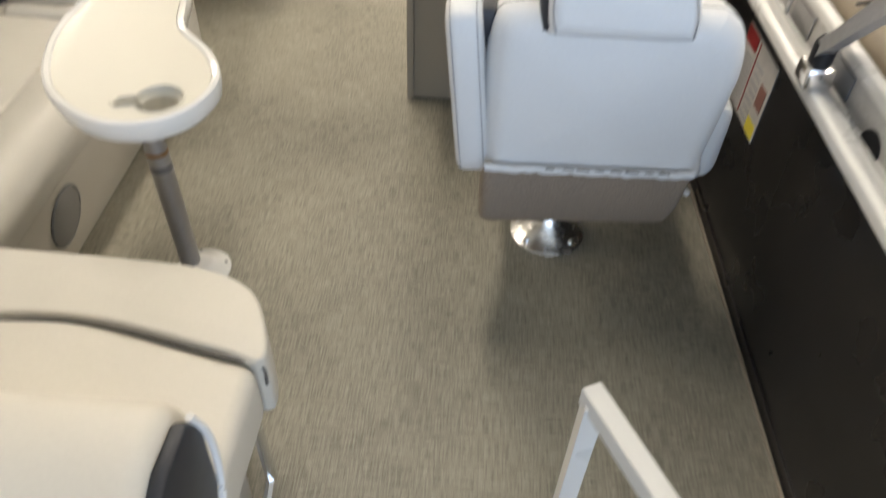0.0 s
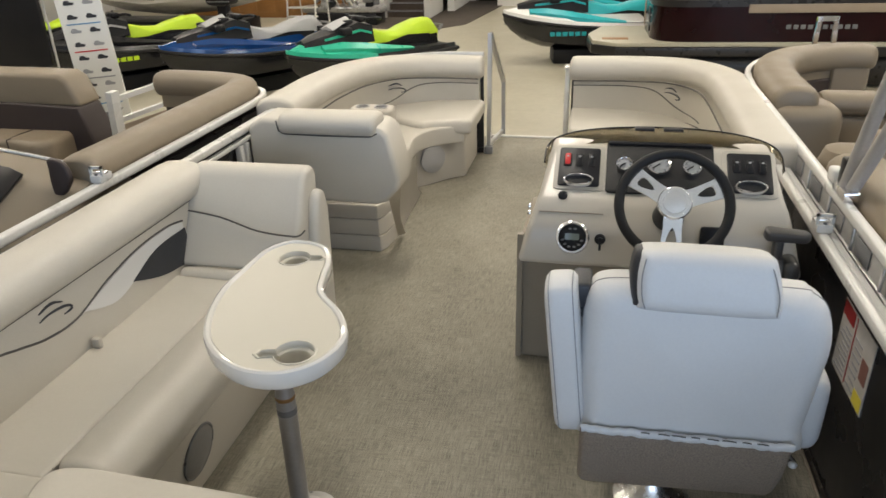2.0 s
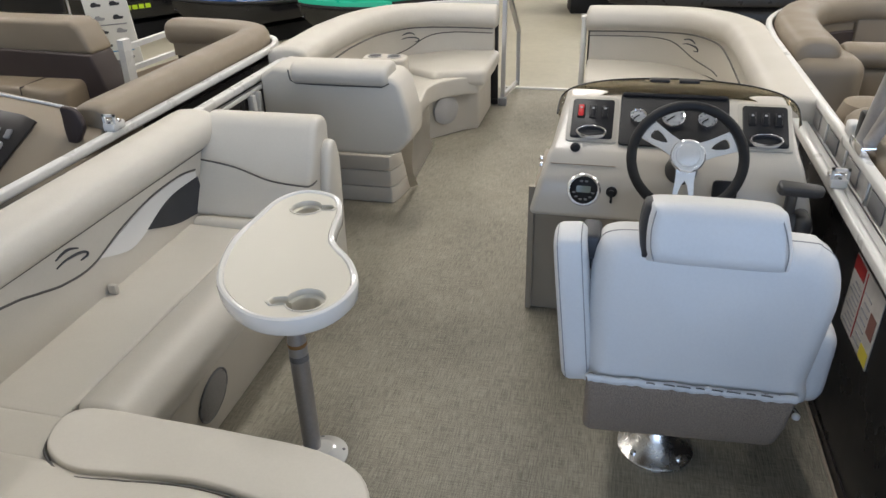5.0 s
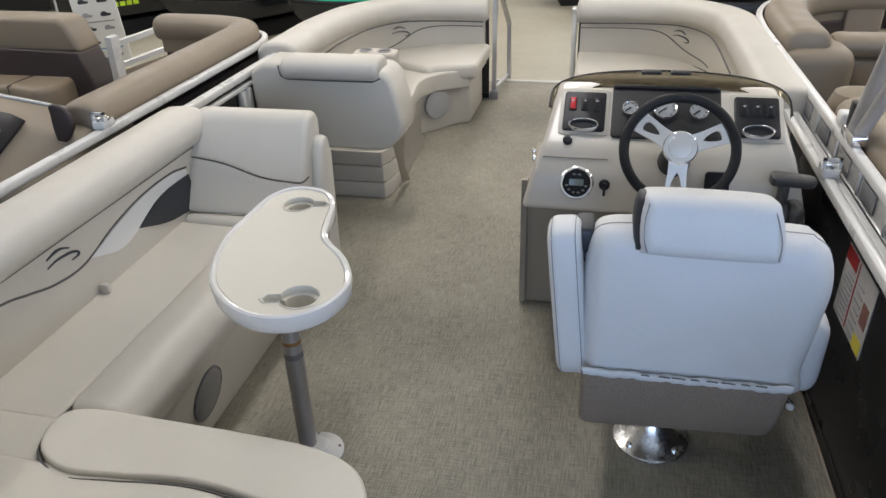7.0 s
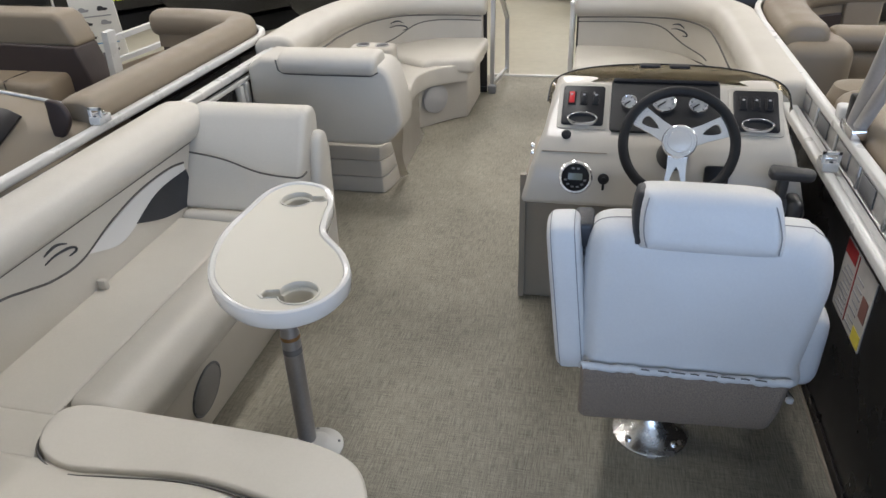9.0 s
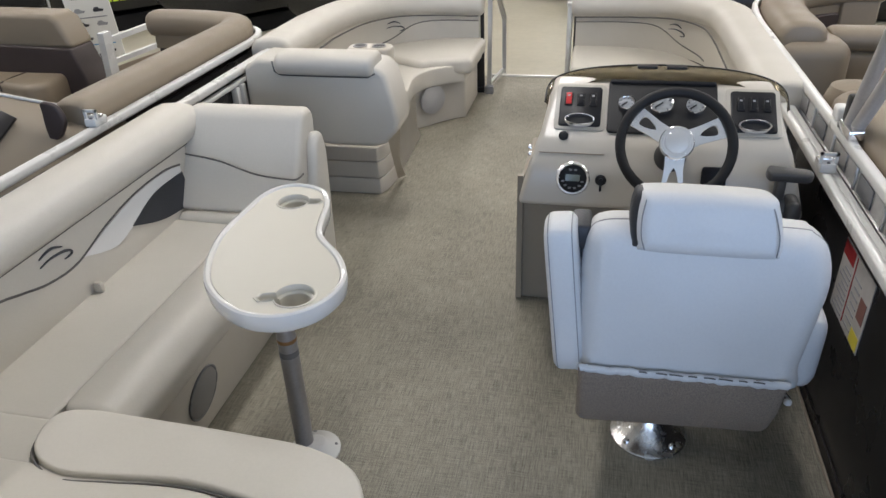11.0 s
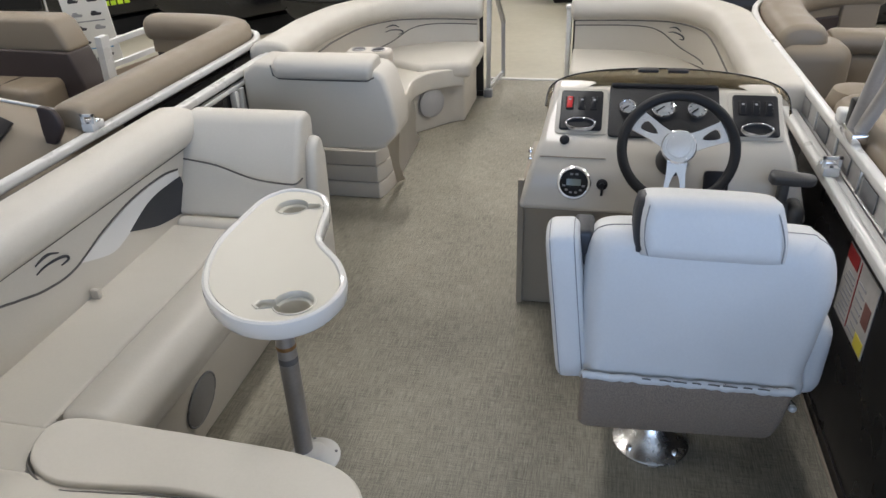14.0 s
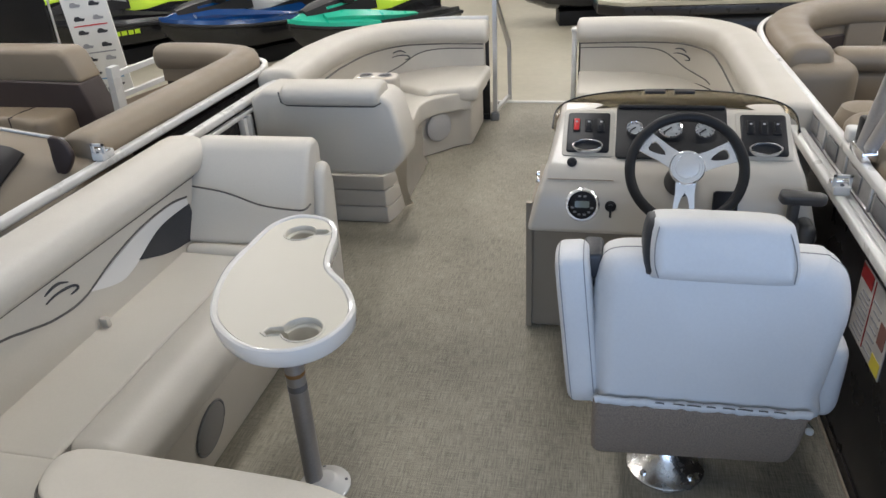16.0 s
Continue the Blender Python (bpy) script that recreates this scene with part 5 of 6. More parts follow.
part("bow_back_tan", sweep([(-0.185, 0.66), (-0.07, 0.66), (-0.07, 0.77), (-0.18, 0.78)], [q for q in LL if q[0] < -1.56]), TAN, boat_l)
part("bow_seat", slab([(-1.45, 2.9), (-1.95, 2.9), (-1.95, 3.7), (-2.05, 3.9), (-2.05, 4.25), (-1.6, 4.15)], 0.0, 0.43, 0.03, 3), TAN, boat_l)
part("port_back", along_y([(-3.6, 0.64), (-2.615, 0.64), (-2.675, 0.80), (-2.73, 0.838), (-3.6, 0.85)], 4.23, 4.45, 0.03, 4), TAN, boat_l)
part("port_back_lower", along_y([(-3.6, 0.0), (-2.42, 0.0), (-2.620, 0.648), (-3.6, 0.68)], 4.21, 4.43, 0.015), BROWN, boat_l, "brown vinyl lower back")
part("port_seat", slab([(-3.7, 3.98), (-2.97, 4.0), (-2.76, 3.93), (-2.68, 4.0), (-2.70, 4.25), (-3.7, 4.25)], 0.28, 0.50, 0.04, 4), TAN, boat_l)
part("seat_seam", tube([(-2.99, 4.0, 0.43), (-2.985, 3.995, 0.494), (-2.98, 4.1, 0.5015), (-2.97, 4.21, 0.5015)], 0.004, 6), BROWN, boat_l)
part("port_base", slab([(-3.7, 4.03), (-2.72, 4.03), (-2.72, 4.25), (-3.7, 4.25)], 0.0, 0.285, 0.02, 2), BROWN, boat_l)
part("gate_post", bar([(-2.385, 4.2, 0.0), (-2.355, 4.2, 0.715)], 0.075, 0.04), ALU_WHITE, boat_l)
part("gate_rail", bar([(-2.38, 4.21, 0.695), (-2.29, 4.72, 0.71)], 0.03, 0.03), ALU_WHITE, boat_l)
part("gate_rail", bar([(-2.39, 4.21, 0.565), (-2.29, 4.70, 0.58)], 0.028, 0.028), ALU_WHITE, boat_l)
part("gate_panel", bar([(-2.37, 4.22, 0.27), (-2.28, 4.70, 0.27)], 0.012, 0.54), TAN_PALE, boat_l)
part("gate_label", bar([(-2.318, 4.44, 0.44), (-2.300, 4.53, 0.44)], 0.024, 0.14), PAPER, boat_l, "white label")
part("label_band", bar([(-2.318, 4.44, 0.495), (-2.300, 4.53, 0.495)], 0.030, 0.03), RED, boat_l, "red band on the label")
shell = along_x([(2.36, 0.0), (2.28, 0.62), (2.31, 0.69), (2.52, 0.845), (2.62, 0.872), (2.72, 0.868), (2.84, 0.80), (2.86, 0.0)], -2.3, -1.395, 0.0)
for v in shell.verts:
    v.co.z -= (v.co.x + 1.77) * 0.15 + 0.04 if v.co.z > 0.1 else 0.0
    v.co.y += 0.12
part("console", bevelled(shell, 0.03, 4, 20), TAN, boat_l, "tan helm console")
dash = slab([(-2.28, 0.04), (-1.70, 0.04), (-1.675, 0.15), (-1.640, 0.285), (-1.70, 0.30), (-2.28, 0.30)], 0.0, 0.012, 0.004, 2, Matrix.Translation((0, 2.425, 0.652)) @ pose(0, 0, 0, 36.4, 0, 0))
for v in dash.verts:
    v.co.z -= (v.co.x + 1.77) * 0.15
part("console_dash", dash, PANEL_BLACK, boat_l, "glossy dark dash")
for k in range(4):
    part("dash_switch", moved(box(-0.012, 0.012, -0.02, 0.02, 0.0, 0.012, 0.004), Matrix.Translation((-1.72 - 0.05 * k, 2.585, 0.772 + 0.0075 * k)) @ pose(0, 0, 0, 36, 0, 0)), GREY, boat_l)
for k in range(3):
    part("dash_dial", lathe([(0.020, 0.0), (0.020, 0.010), (0.001, 0.011)], m=Matrix.Translation((-1.74 - 0.09 * k, 2.54, 0.743 + 0.0135 * k)) @ pose(0, 0, 0, 36, 0, 0)), ALU_GREY, boat_l)
part("console_trim", tube(smooth_line([(-2.29, 2.78, 0.915), (-1.77, 2.80, 0.836), (-1.54, 2.80, 0.802), (-1.40, 2.80, 0.77)], 4), 0.006, 8), ALU_WHITE, boat_l)
part("console_grip", slab([(p.x, p.y) for p in smooth_line([(-1.494, 0.880, 0), (-1.451, 0.876, 0), (-1.424, 0.854, 0), (-1.413, 0.808, 0), (-1.439, 0.762, 0), (-1.488, 0.715, 0), (-1.501, 0.779, 0), (-1.497, 0.843, 0)], 3, closed=True)], -0.013, 0.013, 0.009, 4, Matrix.Translation((0, 2.63, 0)) @ Matrix(((1, 0, 0, 0), (0, 0, -1, 0), (0, 1, 0, 0), (0, 0, 0, 1)))), BROWN, boat_l, "dark brown leaf-shaped fin")
rail_cleat(-1.345, 2.70, 0.777)

# sign with rows of small pictures
sign = thing("sign_board", "tall white paper sign with rows of small boat pictures", "sign", at=(-3.55, 6.1, 0))
SM = Matrix.Translation((-3.70, 6.0, GROUND_Z)) @ pose(0, 0, 0, 0, 0, 18) @ pose(0, 0, 0, 0, -3.5, 0) @ Matrix.Diagonal((0.92, 1, 1, 1))
part("board", moved(box(-0.20, 0.20, -0.01, 0.01, 1.0, 2.45, 0.004), SM), PAPER, sign)
part("foot", moved(box(-0.2, 0.2, -0.15, 0.15, 0.0, 0.04, 0.01), SM), GREY, sign)
part("stem", moved(box(-0.03, 0.03, -0.02, 0.02, 0.03, 1.05, 0.004), SM), GREY, sign)
for k in range(12):
    z = 1.07 + 0.112 * k
    for x in (-0.085, 0.085):
        part("picture", moved(slab([(x + px * 0.8, z + py * 0.8) for px, py in ((-0.06, 0.0), (-0.05, -0.018), (0.05, -0.018), (0.065, 0.004), (0.02, 0.012), (0.0, 0.03), (-0.04, 0.028))], 0.011, 0.013), SM @ pose(0, 0, 0, 90, 0, 0)), INK if (k + (x > 0)) % 3 else INK_GREY, sign)
    if k % 2 == 0:
        part("line", moved(box(-0.15, 0.15, -0.0135, -0.0115, z + 0.052, z + 0.062), SM), (INK_BLUE, INK_GREY, RED, INK_BLUE)[(k // 2) % 4], sign)


# ---------------------------------------------------------------- far part of the hall
# near-black colour standing in for unlit depth at the doorway and passage end
DARK = material("unlit_dark", (0.03, 0.027, 0.025), 0.8, blotch=0.1)
WOOD = material("varnished_wood_panel", (0.30, 0.145, 0.045), 0.4, blotch=0.15, blotch_scale=2.0, grain=0.12, grain_scale=30)
STEP = material("brown_stair_carpet", (0.06, 0.045, 0.036), 0.95, blotch=0.15, grain=0.2, grain_scale=120)
SILVER = material("engine_metal", (0.45, 0.45, 0.46), 0.3, 0.9, blotch=0.2, blotch_scale=9)
WHITE_GEL = material("white_gelcoat", (0.84, 0.83, 0.80), 0.22, blotch=0.03, coat=0.4)

solid("carpet", slab([(-6.3, 18.6), (-3.75, 17.8), (-2.95, 18.9), (-2.55, 22.9), (-2.55, 26.4), (-6.3, 26.4)], GROUND_Z, GROUND_Z + 0.012), CARPET, "dark grey-brown entrance carpet", "carpet", "structure")
solid("wall_north", box(-2.7, HX1, 22.8, 23.0, GROUND_Z, HZ), WALL, "white wall at the far end beside the doorway", "wall", "structure")
solid("wall_hall", box(-3.95, -3.75, 21.5, 26.5, GROUND_Z, HZ), WALL, "white side wall of the far passage", "wall", "structure")
solid("wall_back", box(HX0, -2.7, 26.5, 26.7, GROUND_Z, HZ), DARK, "dark end of the passage", "wall", "structure")
solid("wall_left", box(HX0, -5.55, 22.0, 22.2, GROUND_Z, HZ), WALL, "white far wall behind the counter", "wall", "structure")
solid("wall_door", box(-3.74, -3.55, 24.0, 24.1, GROUND_Z, HZ), WALL, "white door jamb", "wall", "structure")
door = thing("door_1", "dark open doorway with a grey frame", "door", kind="structure")
part("door_frame", box(-3.55, -3.48, 23.96, 24.1, GROUND_Z, 1.4, 0.01), GREY, door)
# board added across the opening to give its darkness
part("door_leaf", box(-3.48, -2.75, 24.05, 24.1, GROUND_Z, 1.35, 0.004), DARK, door)

stairs = thing("staircase", "carpeted staircase between white side walls", "staircase", at=(-4.8, 20.5, GROUND_Z))
for k in range(12):
    part("step", box(-5.35, -4.3, 20.2 + 0.26 * k, 20.48 + 0.26 * k, GROUND_Z, GROUND_Z + 0.18 * (k + 1), 0.012), STEP, stairs)
    part("nosing", box(-5.35, -4.3, 20.185 + 0.26 * k, 20.2 + 0.26 * k, GROUND_Z + 0.18 * (k + 1) - 0.03, GROUND_Z + 0.18 * (k + 1) + 0.004, 0.004), GREY, stairs)
part("side_wall", along_x([(20.0, GROUND_Z), (23.4, GROUND_Z), (23.4, 2.6), (22.6, 2.6), (20.0, 0.75)], -5.55, -5.37, 0.01), WALL, stairs, "white side wall")
part("side_wall", box(-4.28, -4.1, 20.0, 21.6, GROUND_Z, HZ - 0.02, 0.01), WALL, stairs, "white side wall")

counter = thing("counter", "long varnished wood sales counter", "counter", at=(-8.2, 20.4, GROUND_Z))
part("front", box(-11.5, -6.6, 20.2, 20.3, GROUND_Z, 0.12, 0.01), WOOD, counter)
part("top", box(-11.6, -6.5, 20.1, 20.9, 0.12, 0.18, 0.015), WOOD, counter)
part("side", box(-6.7, -6.6, 20.3, 20.85, GROUND_Z, 0.12, 0.01), WOOD, counter)
for k in range(9):
    x = -11.3 + 0.55 * k
    part("panel", box(x, x + 0.47, 20.185, 20.202, GROUND_Z + 0.15, 0.03, 0.006), WOOD, counter)

shelf = thing("stair_rail", "white tube step ladder with a handrail", "step ladder", at=(-6.3, 17.4, GROUND_Z))
for x in (-6.9, -6.2):
    part("rail", tube([(x, 17.0, GROUND_Z), (x, 17.2, 0.05), (x, 17.9, 0.10), (x, 18.0, GROUND_Z)], 0.025, 8), ALU_WHITE, shelf)
    part("handrail", tube([(x, 17.9, 0.1), (x - 0.2, 17.9, 1.0)], 0.022, 8), ALU_WHITE, shelf)
for k in range(4):
    part("tread", box(-6.9, -6.2, 17.02 + 0.05 * k, 17.22 + 0.05 * k, GROUND_Z + 0.2 * (k + 1), GROUND_Z + 0.2 * (k + 1) + 0.03, 0.005), ALU_WHITE, shelf)


# outboard motors on show
def outboard(x, y, z, s, mat, label):
    t = thing("outboard_motor", label, "outboard motor", "outboard motors", at=(x, y, GROUND_Z))
    cowl = [(-0.24, 0.0), (0.22, 0.0), (0.26, 0.15), (0.24, 0.42), (0.16, 0.52), (-0.1, 0.56), (-0.24, 0.48), (-0.29, 0.2)]
    cowl = [(p.x, p.y) for p in smooth_line([(*p, 0) for p in cowl], 3, closed=True)]
    m = Matrix.Translation((x, y, z)) @ Matrix.Scale(s, 4)
    part("cowling", moved(along_y(cowl, -0.22, 0.22, 0.07, 4), m), mat, t)
    part("midsection", moved(box(-0.12, 0.13, -0.1, 0.1, -0.65, 0.02, 0.04, 3), m), mat, t)
    part("band", moved(box(-0.295, 0.265, -0.226, 0.226, 0.06, 0.085, 0.02), m), GREY, t)
    for k in range(3):
        part("decal", moved(box(-0.15, 0.12, -0.226, -0.2215, 0.2 + 0.07 * k, 0.225 + 0.07 * k), m), INK_GREY, t)
    part("lower_unit", moved(box(-0.2, 0.25, -0.05, 0.05, -0.85, -0.62, 0.03, 2), m), mat, t)
    part("stand", box(x - 0.2, x + 0.2, y - 0.2, y + 0.2, GROUND_Z, max(z - 0.84 * s, GROUND_Z + 0.03), 0.01), GREY, t)
    return t


outboard(-7.5, 15.2, 0.02, 0.98, BLACK, "black outboard motor on the white boat")

eng = thing("engine_display", "silver and black snow machine with chrome engine parts", "engine display", at=(-6.0, 19.2, GROUND_Z))
random.seed(4)
part("cradle", box(-7.1, -5.2, 18.7, 19.5, GROUND_Z, GROUND_Z + 0.3, 0.03), BLACK, eng)
part("skid", slab([(-7.2, 18.75), (-5.1, 18.7), (-5.0, 19.0), (-5.2, 19.5), (-7.0, 19.5), (-7.35, 19.1)], GROUND_Z + 0.3, GROUND_Z + 0.45, 0.04, 3), SILVER, eng)
for k in range(26):
    x, y = random.uniform(-7.0, -5.25), random.uniform(18.8, 19.3)
    z = GROUND_Z + 0.45 + random.uniform(0.0, 0.55) * (0.5 + 0.5 * math.sin((x + 7.2) * 1.5))
    r = random.uniform(0.06, 0.16)
    if k % 2:
        part("engine_block", moved(box(-r, r, -r, r, -r * 1.2, r * 1.2, r * 0.3, 2), Matrix.Translation((x, y, z)) @ pose(0, 0, 0, random.uniform(-30, 30), 0, random.uniform(0, 90))), (SILVER, BLACK, GREY)[k % 3], eng)
    else:
        part("pipe", tube(smooth_line([(x, y, z), (x + 0.15, y - 0.1, z + 0.1), (x + 0.3, y - 0.05, z - 0.05), (x + 0.35, y, z - 0.25)], 4), r * 0.35, 8), CHROME, eng)


# jet skis
LIME = material("lime_vinyl", (0.50, 0.72, 0.015), 0.45, blotch=0.05, bump=0.2)
BLUE = material("deep_blue_gelcoat", (0.006, 0.048, 0.19), 0.16, blotch=0.05, coat=0.5)
GREEN = material("sea_green_plastic", (0.03, 0.46, 0.30), 0.3, blotch=0.05)
TEAL = material("teal_plastic", (0.015, 0.38, 0.42), 0.35, blotch=0.06)
CHARCOAL = material("charcoal_plastic", (0.012, 0.012, 0.014), 0.22, blotch=0.12, bump=0.05, spec=0.4, coat=0.3)
SEAT_GREY = material("grey_vinyl", (0.36, 0.365, 0.37), 0.5, blotch=0.06, bump=0.2)


def loft(rings):
    bm = bmesh.new()
    vs = [[bm.verts.new(p) for p in r] for r in rings]
    for a, b in zip(vs, vs[1:]):
        for i in range(len(a)):
            j = (i + 1) % len(a)
            bm.faces.new((a[i], a[j], b[j], b[i]))
    bm.faces.new(vs[0])
    bm.faces.new(vs[-1])
    return bm


HULL = [(-1.5, 0.47, 0.24, 0.53), (-1.0, 0.55, 0.16, 0.55), (-0.3, 0.58, 0.12, 0.57), (0.4, 0.56, 0.12, 0.61), (0.9, 0.45, 0.17, 0.66), (1.25, 0.29, 0.30, 0.71), (1.48, 0.13, 0.48, 0.75), (1.6, 0.03, 0.64, 0.78)]


def jet_ski(at, yaw, hull, deck, nose, seat, accent, label, s=1.0, side=None, letters=None):
    t = thing("jet_ski", label, "jet ski", "jet skis", at=(at[0], at[1], GROUND_Z))
    m = Matrix.Translation((at[0], at[1], GROUND_Z + 0.10)) @ pose(0, 0, 0, 0, 0, yaw) @ Matrix.Scale(s, 4)
    part("hull", moved(loft([[(x, w, zg), (x, w * 1.03, zg - 0.05), (x, w * 0.86, zk + 0.14), (x, w * 0.4, zk + 0.05), (x, 0, zk), (x, -w * 0.4, zk + 0.05), (x, -w * 0.86, zk + 0.14), (x, -w * 1.03, zg - 0.05), (x, -w, zg)] for x, w, zk, zg in HULL]), m), hull, t)
    rear = [(-1.46, 0.46, 0.53, 0.56, 0.56), (-1.0, 0.54, 0.55, 0.57, 0.60), (-0.3, 0.57, 0.57, 0.58, 0.66), (0.35, 0.56, 0.605, 0.64, 0.80)]
    front = [(0.35, 0.56, 0.605, 0.66, 0.86), (0.75, 0.49, 0.645, 0.78, 0.95), (1.05, 0.39, 0.68, 0.82, 0.93), (1.3, 0.265, 0.715, 0.81, 0.88), (1.5, 0.12, 0.75, 0.80, 0.83), (1.6, 0.03, 0.78, 0.79, 0.80)]

    def shell(rows, k=1.0, up=0.0):
        return loft([[(x, w * k, zg), (x, w * k * 0.97, zg + 0.06 + up), (x, w * k * 0.6, zs + up), (x, w * k * 0.32, zc + up), (x, 0, zc + 0.015 + up), (x, -w * k * 0.32, zc + up), (x, -w * k * 0.6, zs + up), (x, -w * k * 0.97, zg + 0.06 + up), (x, -w * k, zg)] for x, w, zg, zs, zc in rows])

    part("rear_deck", moved(shell(rear), m), deck, t)
    part("front_deck", moved(shell(front), m), nose, t)
    part("hood", moved(loft([[(x, w, z0), (x, w * 0.8, z1), (x, 0, z1 + 0.03), (x, -w * 0.8, z1), (x, -w, z0)] for x, w, z0, z1 in ((0.1, 0.20, 0.78, 1.02), (0.4, 0.24, 0.80, 1.10), (0.75, 0.25, 0.85, 1.02), (1.1, 0.20, 0.86, 0.965), (1.35, 0.10, 0.84, 0.90))]), m), BLACK, t)
    for d in (-1, 1):
        part("side_panel", moved(loft([[(x, d * w, z0), (x, d * (w + 0.02), (z0 + z1) / 2), (x, d * (w - 0.06), z1), (x, d * (w - 0.1), z0)] for x, w, z0, z1 in ((-0.55, 0.40, 0.60, 0.64), (-0.1, 0.44, 0.62, 0.72), (0.4, 0.45, 0.66, 0.82), (0.85, 0.38, 0.72, 0.88), (1.15, 0.28, 0.76, 0.86))]), m), side or accent, t, "shaped side panel")
        part("bumper", moved(tube([(x, d * w * 1.03, zg - 0.03) for x, w, zk, zg in HULL], 0.028, 8), m), RUBBER, t)
        part("mirror", moved(box(0.62, 0.80, d * 0.26 - 0.07, d * 0.26 + 0.07, 0.95, 1.06, 0.03, 3), m), BLACK, t)
        part("grip", moved(tube([(0.25, d * 0.16, 1.13), (0.16, d * 0.30, 1.15), (0.12, d * 0.42, 1.14)], 0.022, 8), m), RUBBER, t)
        for k in range(6 if letters else 0):
            part("decal", moved(box(0.15 + 0.11 * k, 0.235 + 0.11 * k, d * 0.585 - 0.004, d * 0.585 + 0.004, 0.43, 0.50), m @ pose(0, 0, 0, 0, 0, -d * 2)), letters, t, "bright bar on the hull")
        part("deck_decal", moved(box(0.55, 1.0, d * 0.34 - 0.012, d * 0.34 + 0.012, 0.862, 0.872), m @ pose(0, 0, 0, 0, 9, -d * 12)), PAPER, t, "white stripe")
    part("seat", moved(loft([[(x, w, 0.58), (x, w * 1.02, z * 0.55 + 0.32), (x, w * 0.8, z - 0.03), (x, w * 0.35, z), (x, -w * 0.35, z), (x, -w * 0.8, z - 0.03), (x, -w * 1.02, z * 0.55 + 0.32), (x, -w, 0.58)] for x, w, z in ((-1.36, 0.14, 0.84), (-1.2, 0.19, 0.99), (-0.95, 0.205, 0.99), (-0.65, 0.205, 0.93), (-0.45, 0.20, 0.87), (-0.2, 0.19, 0.89), (0.02, 0.16, 0.95), (0.15, 0.13, 1.0))]), m), seat, t)
    part("seat_side", moved(loft([[(x, w, 0.57), (x, w * 0.95, 0.74), (x, -w * 0.95, 0.74), (x, -w, 0.57)] for x, w in ((-1.3, 0.2), (-0.6, 0.235), (0.2, 0.25))]), m), deck, t)
    part("handlebar", moved(joined(tube([(0.5, 0, 0.98), (0.3, 0, 1.12)], 0.06, 10), box(0.2, 0.34, -0.16, 0.16, 1.08, 1.17, 0.03, 3)), m), BLACK, t)
    part("display_hood", moved(box(0.42, 0.62, -0.13, 0.13, 1.04, 1.14, 0.04, 3), m), BLACK, t)
    part("rear_handle", moved(tube([(-1.38, -0.15, 0.78), (-1.5, -0.12, 0.84), (-1.5, 0.12, 0.84), (-1.38, 0.15, 0.78)], 0.022, 8), m), GREY, t)
    for d in (-1, 1):
        part("hood_stripe", moved(loft([[(x, d * w, z), (x, d * w, z + 0.035), (x, d * (w - 0.03), z + 0.035), (x, d * (w - 0.03), z)] for x, w, z in ((0.15, 0.205, 0.90), (0.4, 0.235, 0.97), (0.75, 0.24, 0.93), (1.05, 0.19, 0.90))]), m), accent, t)
        part("foot_mat", moved(box(-1.2, 0.2, d * 0.38 - 0.09, d * 0.38 + 0.09, 0.585, 0.60, 0.004), m), RUBBER, t)
        part("white_decal", moved(box(0.55, 0.80, d * 0.30 - 0.02, d * 0.30 + 0.02, 0.905, 0.915), m @ pose(0, 0, 0, 0, 0, -d * 14)), PAPER, t)
        part("seat_insert", moved(loft([[(x, d * w, z0), (x, d * w, z1), (x, d * (w - 0.03), z1), (x, d * (w - 0.03), z0)] for x, w, z0, z1 in ((-1.1, 0.212, 0.66, 0.76), (-0.6, 0.215, 0.64, 0.80), (-0.2, 0.20, 0.66, 0.74))]), m), BLACK, t)
    part("windshield", moved(loft([[(x, w, z), (x, 0, z + 0.05), (x, -w, z), (x, 0, z - 0.02)] for x, w, z in ((0.48, 0.10, 1.14), (0.66, 0.15, 1.10), (0.86, 0.16, 1.03))]), m), SEAT_GREY, t)
    part("tow_eye", moved(tube([(1.5, 0, 0.62), (1.58, 0, 0.58), (1.5, 0, 0.54)], 0.012, 6), m), BLACK, t)
    # dolly coloured black to carry the deep shadow under the hull
    part("dolly", moved(box(-1.0, 0.7, -0.3, 0.3, -0.10 / s, 0.15, 0.01), m), RUBBER, t)
    return t


def heading(dx, dy):
    return math.degrees(math.atan2(dy, dx))


jet_ski((-2.98, 11.2), heading(-0.52, -0.85), CHARCOAL, CHARCOAL, GREEN, LIME, GREEN, "charcoal jet ski with sea green panels and lime seat", 0.96)
jet_ski((-5.05, 11.45), heading(-0.56, -0.83), CHARCOAL, BLUE, BLUE, SEAT_GREY, BLUE, "deep blue jet ski with grey seat", 0.96)
jet_ski((-7.3, 11.6), heading(-0.58, -0.81), CHARCOAL, CHARCOAL, CHARCOAL, LIME, SEAT_GREY, "black jet ski with lime seat", 0.96, CHARCOAL, LIME)
jet_ski((-9.7, 12.0), heading(-0.60, -0.80), CHARCOAL, CHARCOAL, CHARCOAL, LIME, SEAT_GREY, "black jet ski with lime seat", 0.96, CHARCOAL, LIME)
jet_ski((0.22, 14.35), heading(-0.98, -0.18), CHARCOAL, WHITE_GEL, WHITE_GEL, TEAL, TEAL, "white and teal jet ski with black hull", letters=TEAL)
jet_ski((0.6, 16.6), heading(-0.98, -0.12), CHARCOAL, CHARCOAL, CHARCOAL, BLACK, TEAL, "black jet ski behind the teal one")

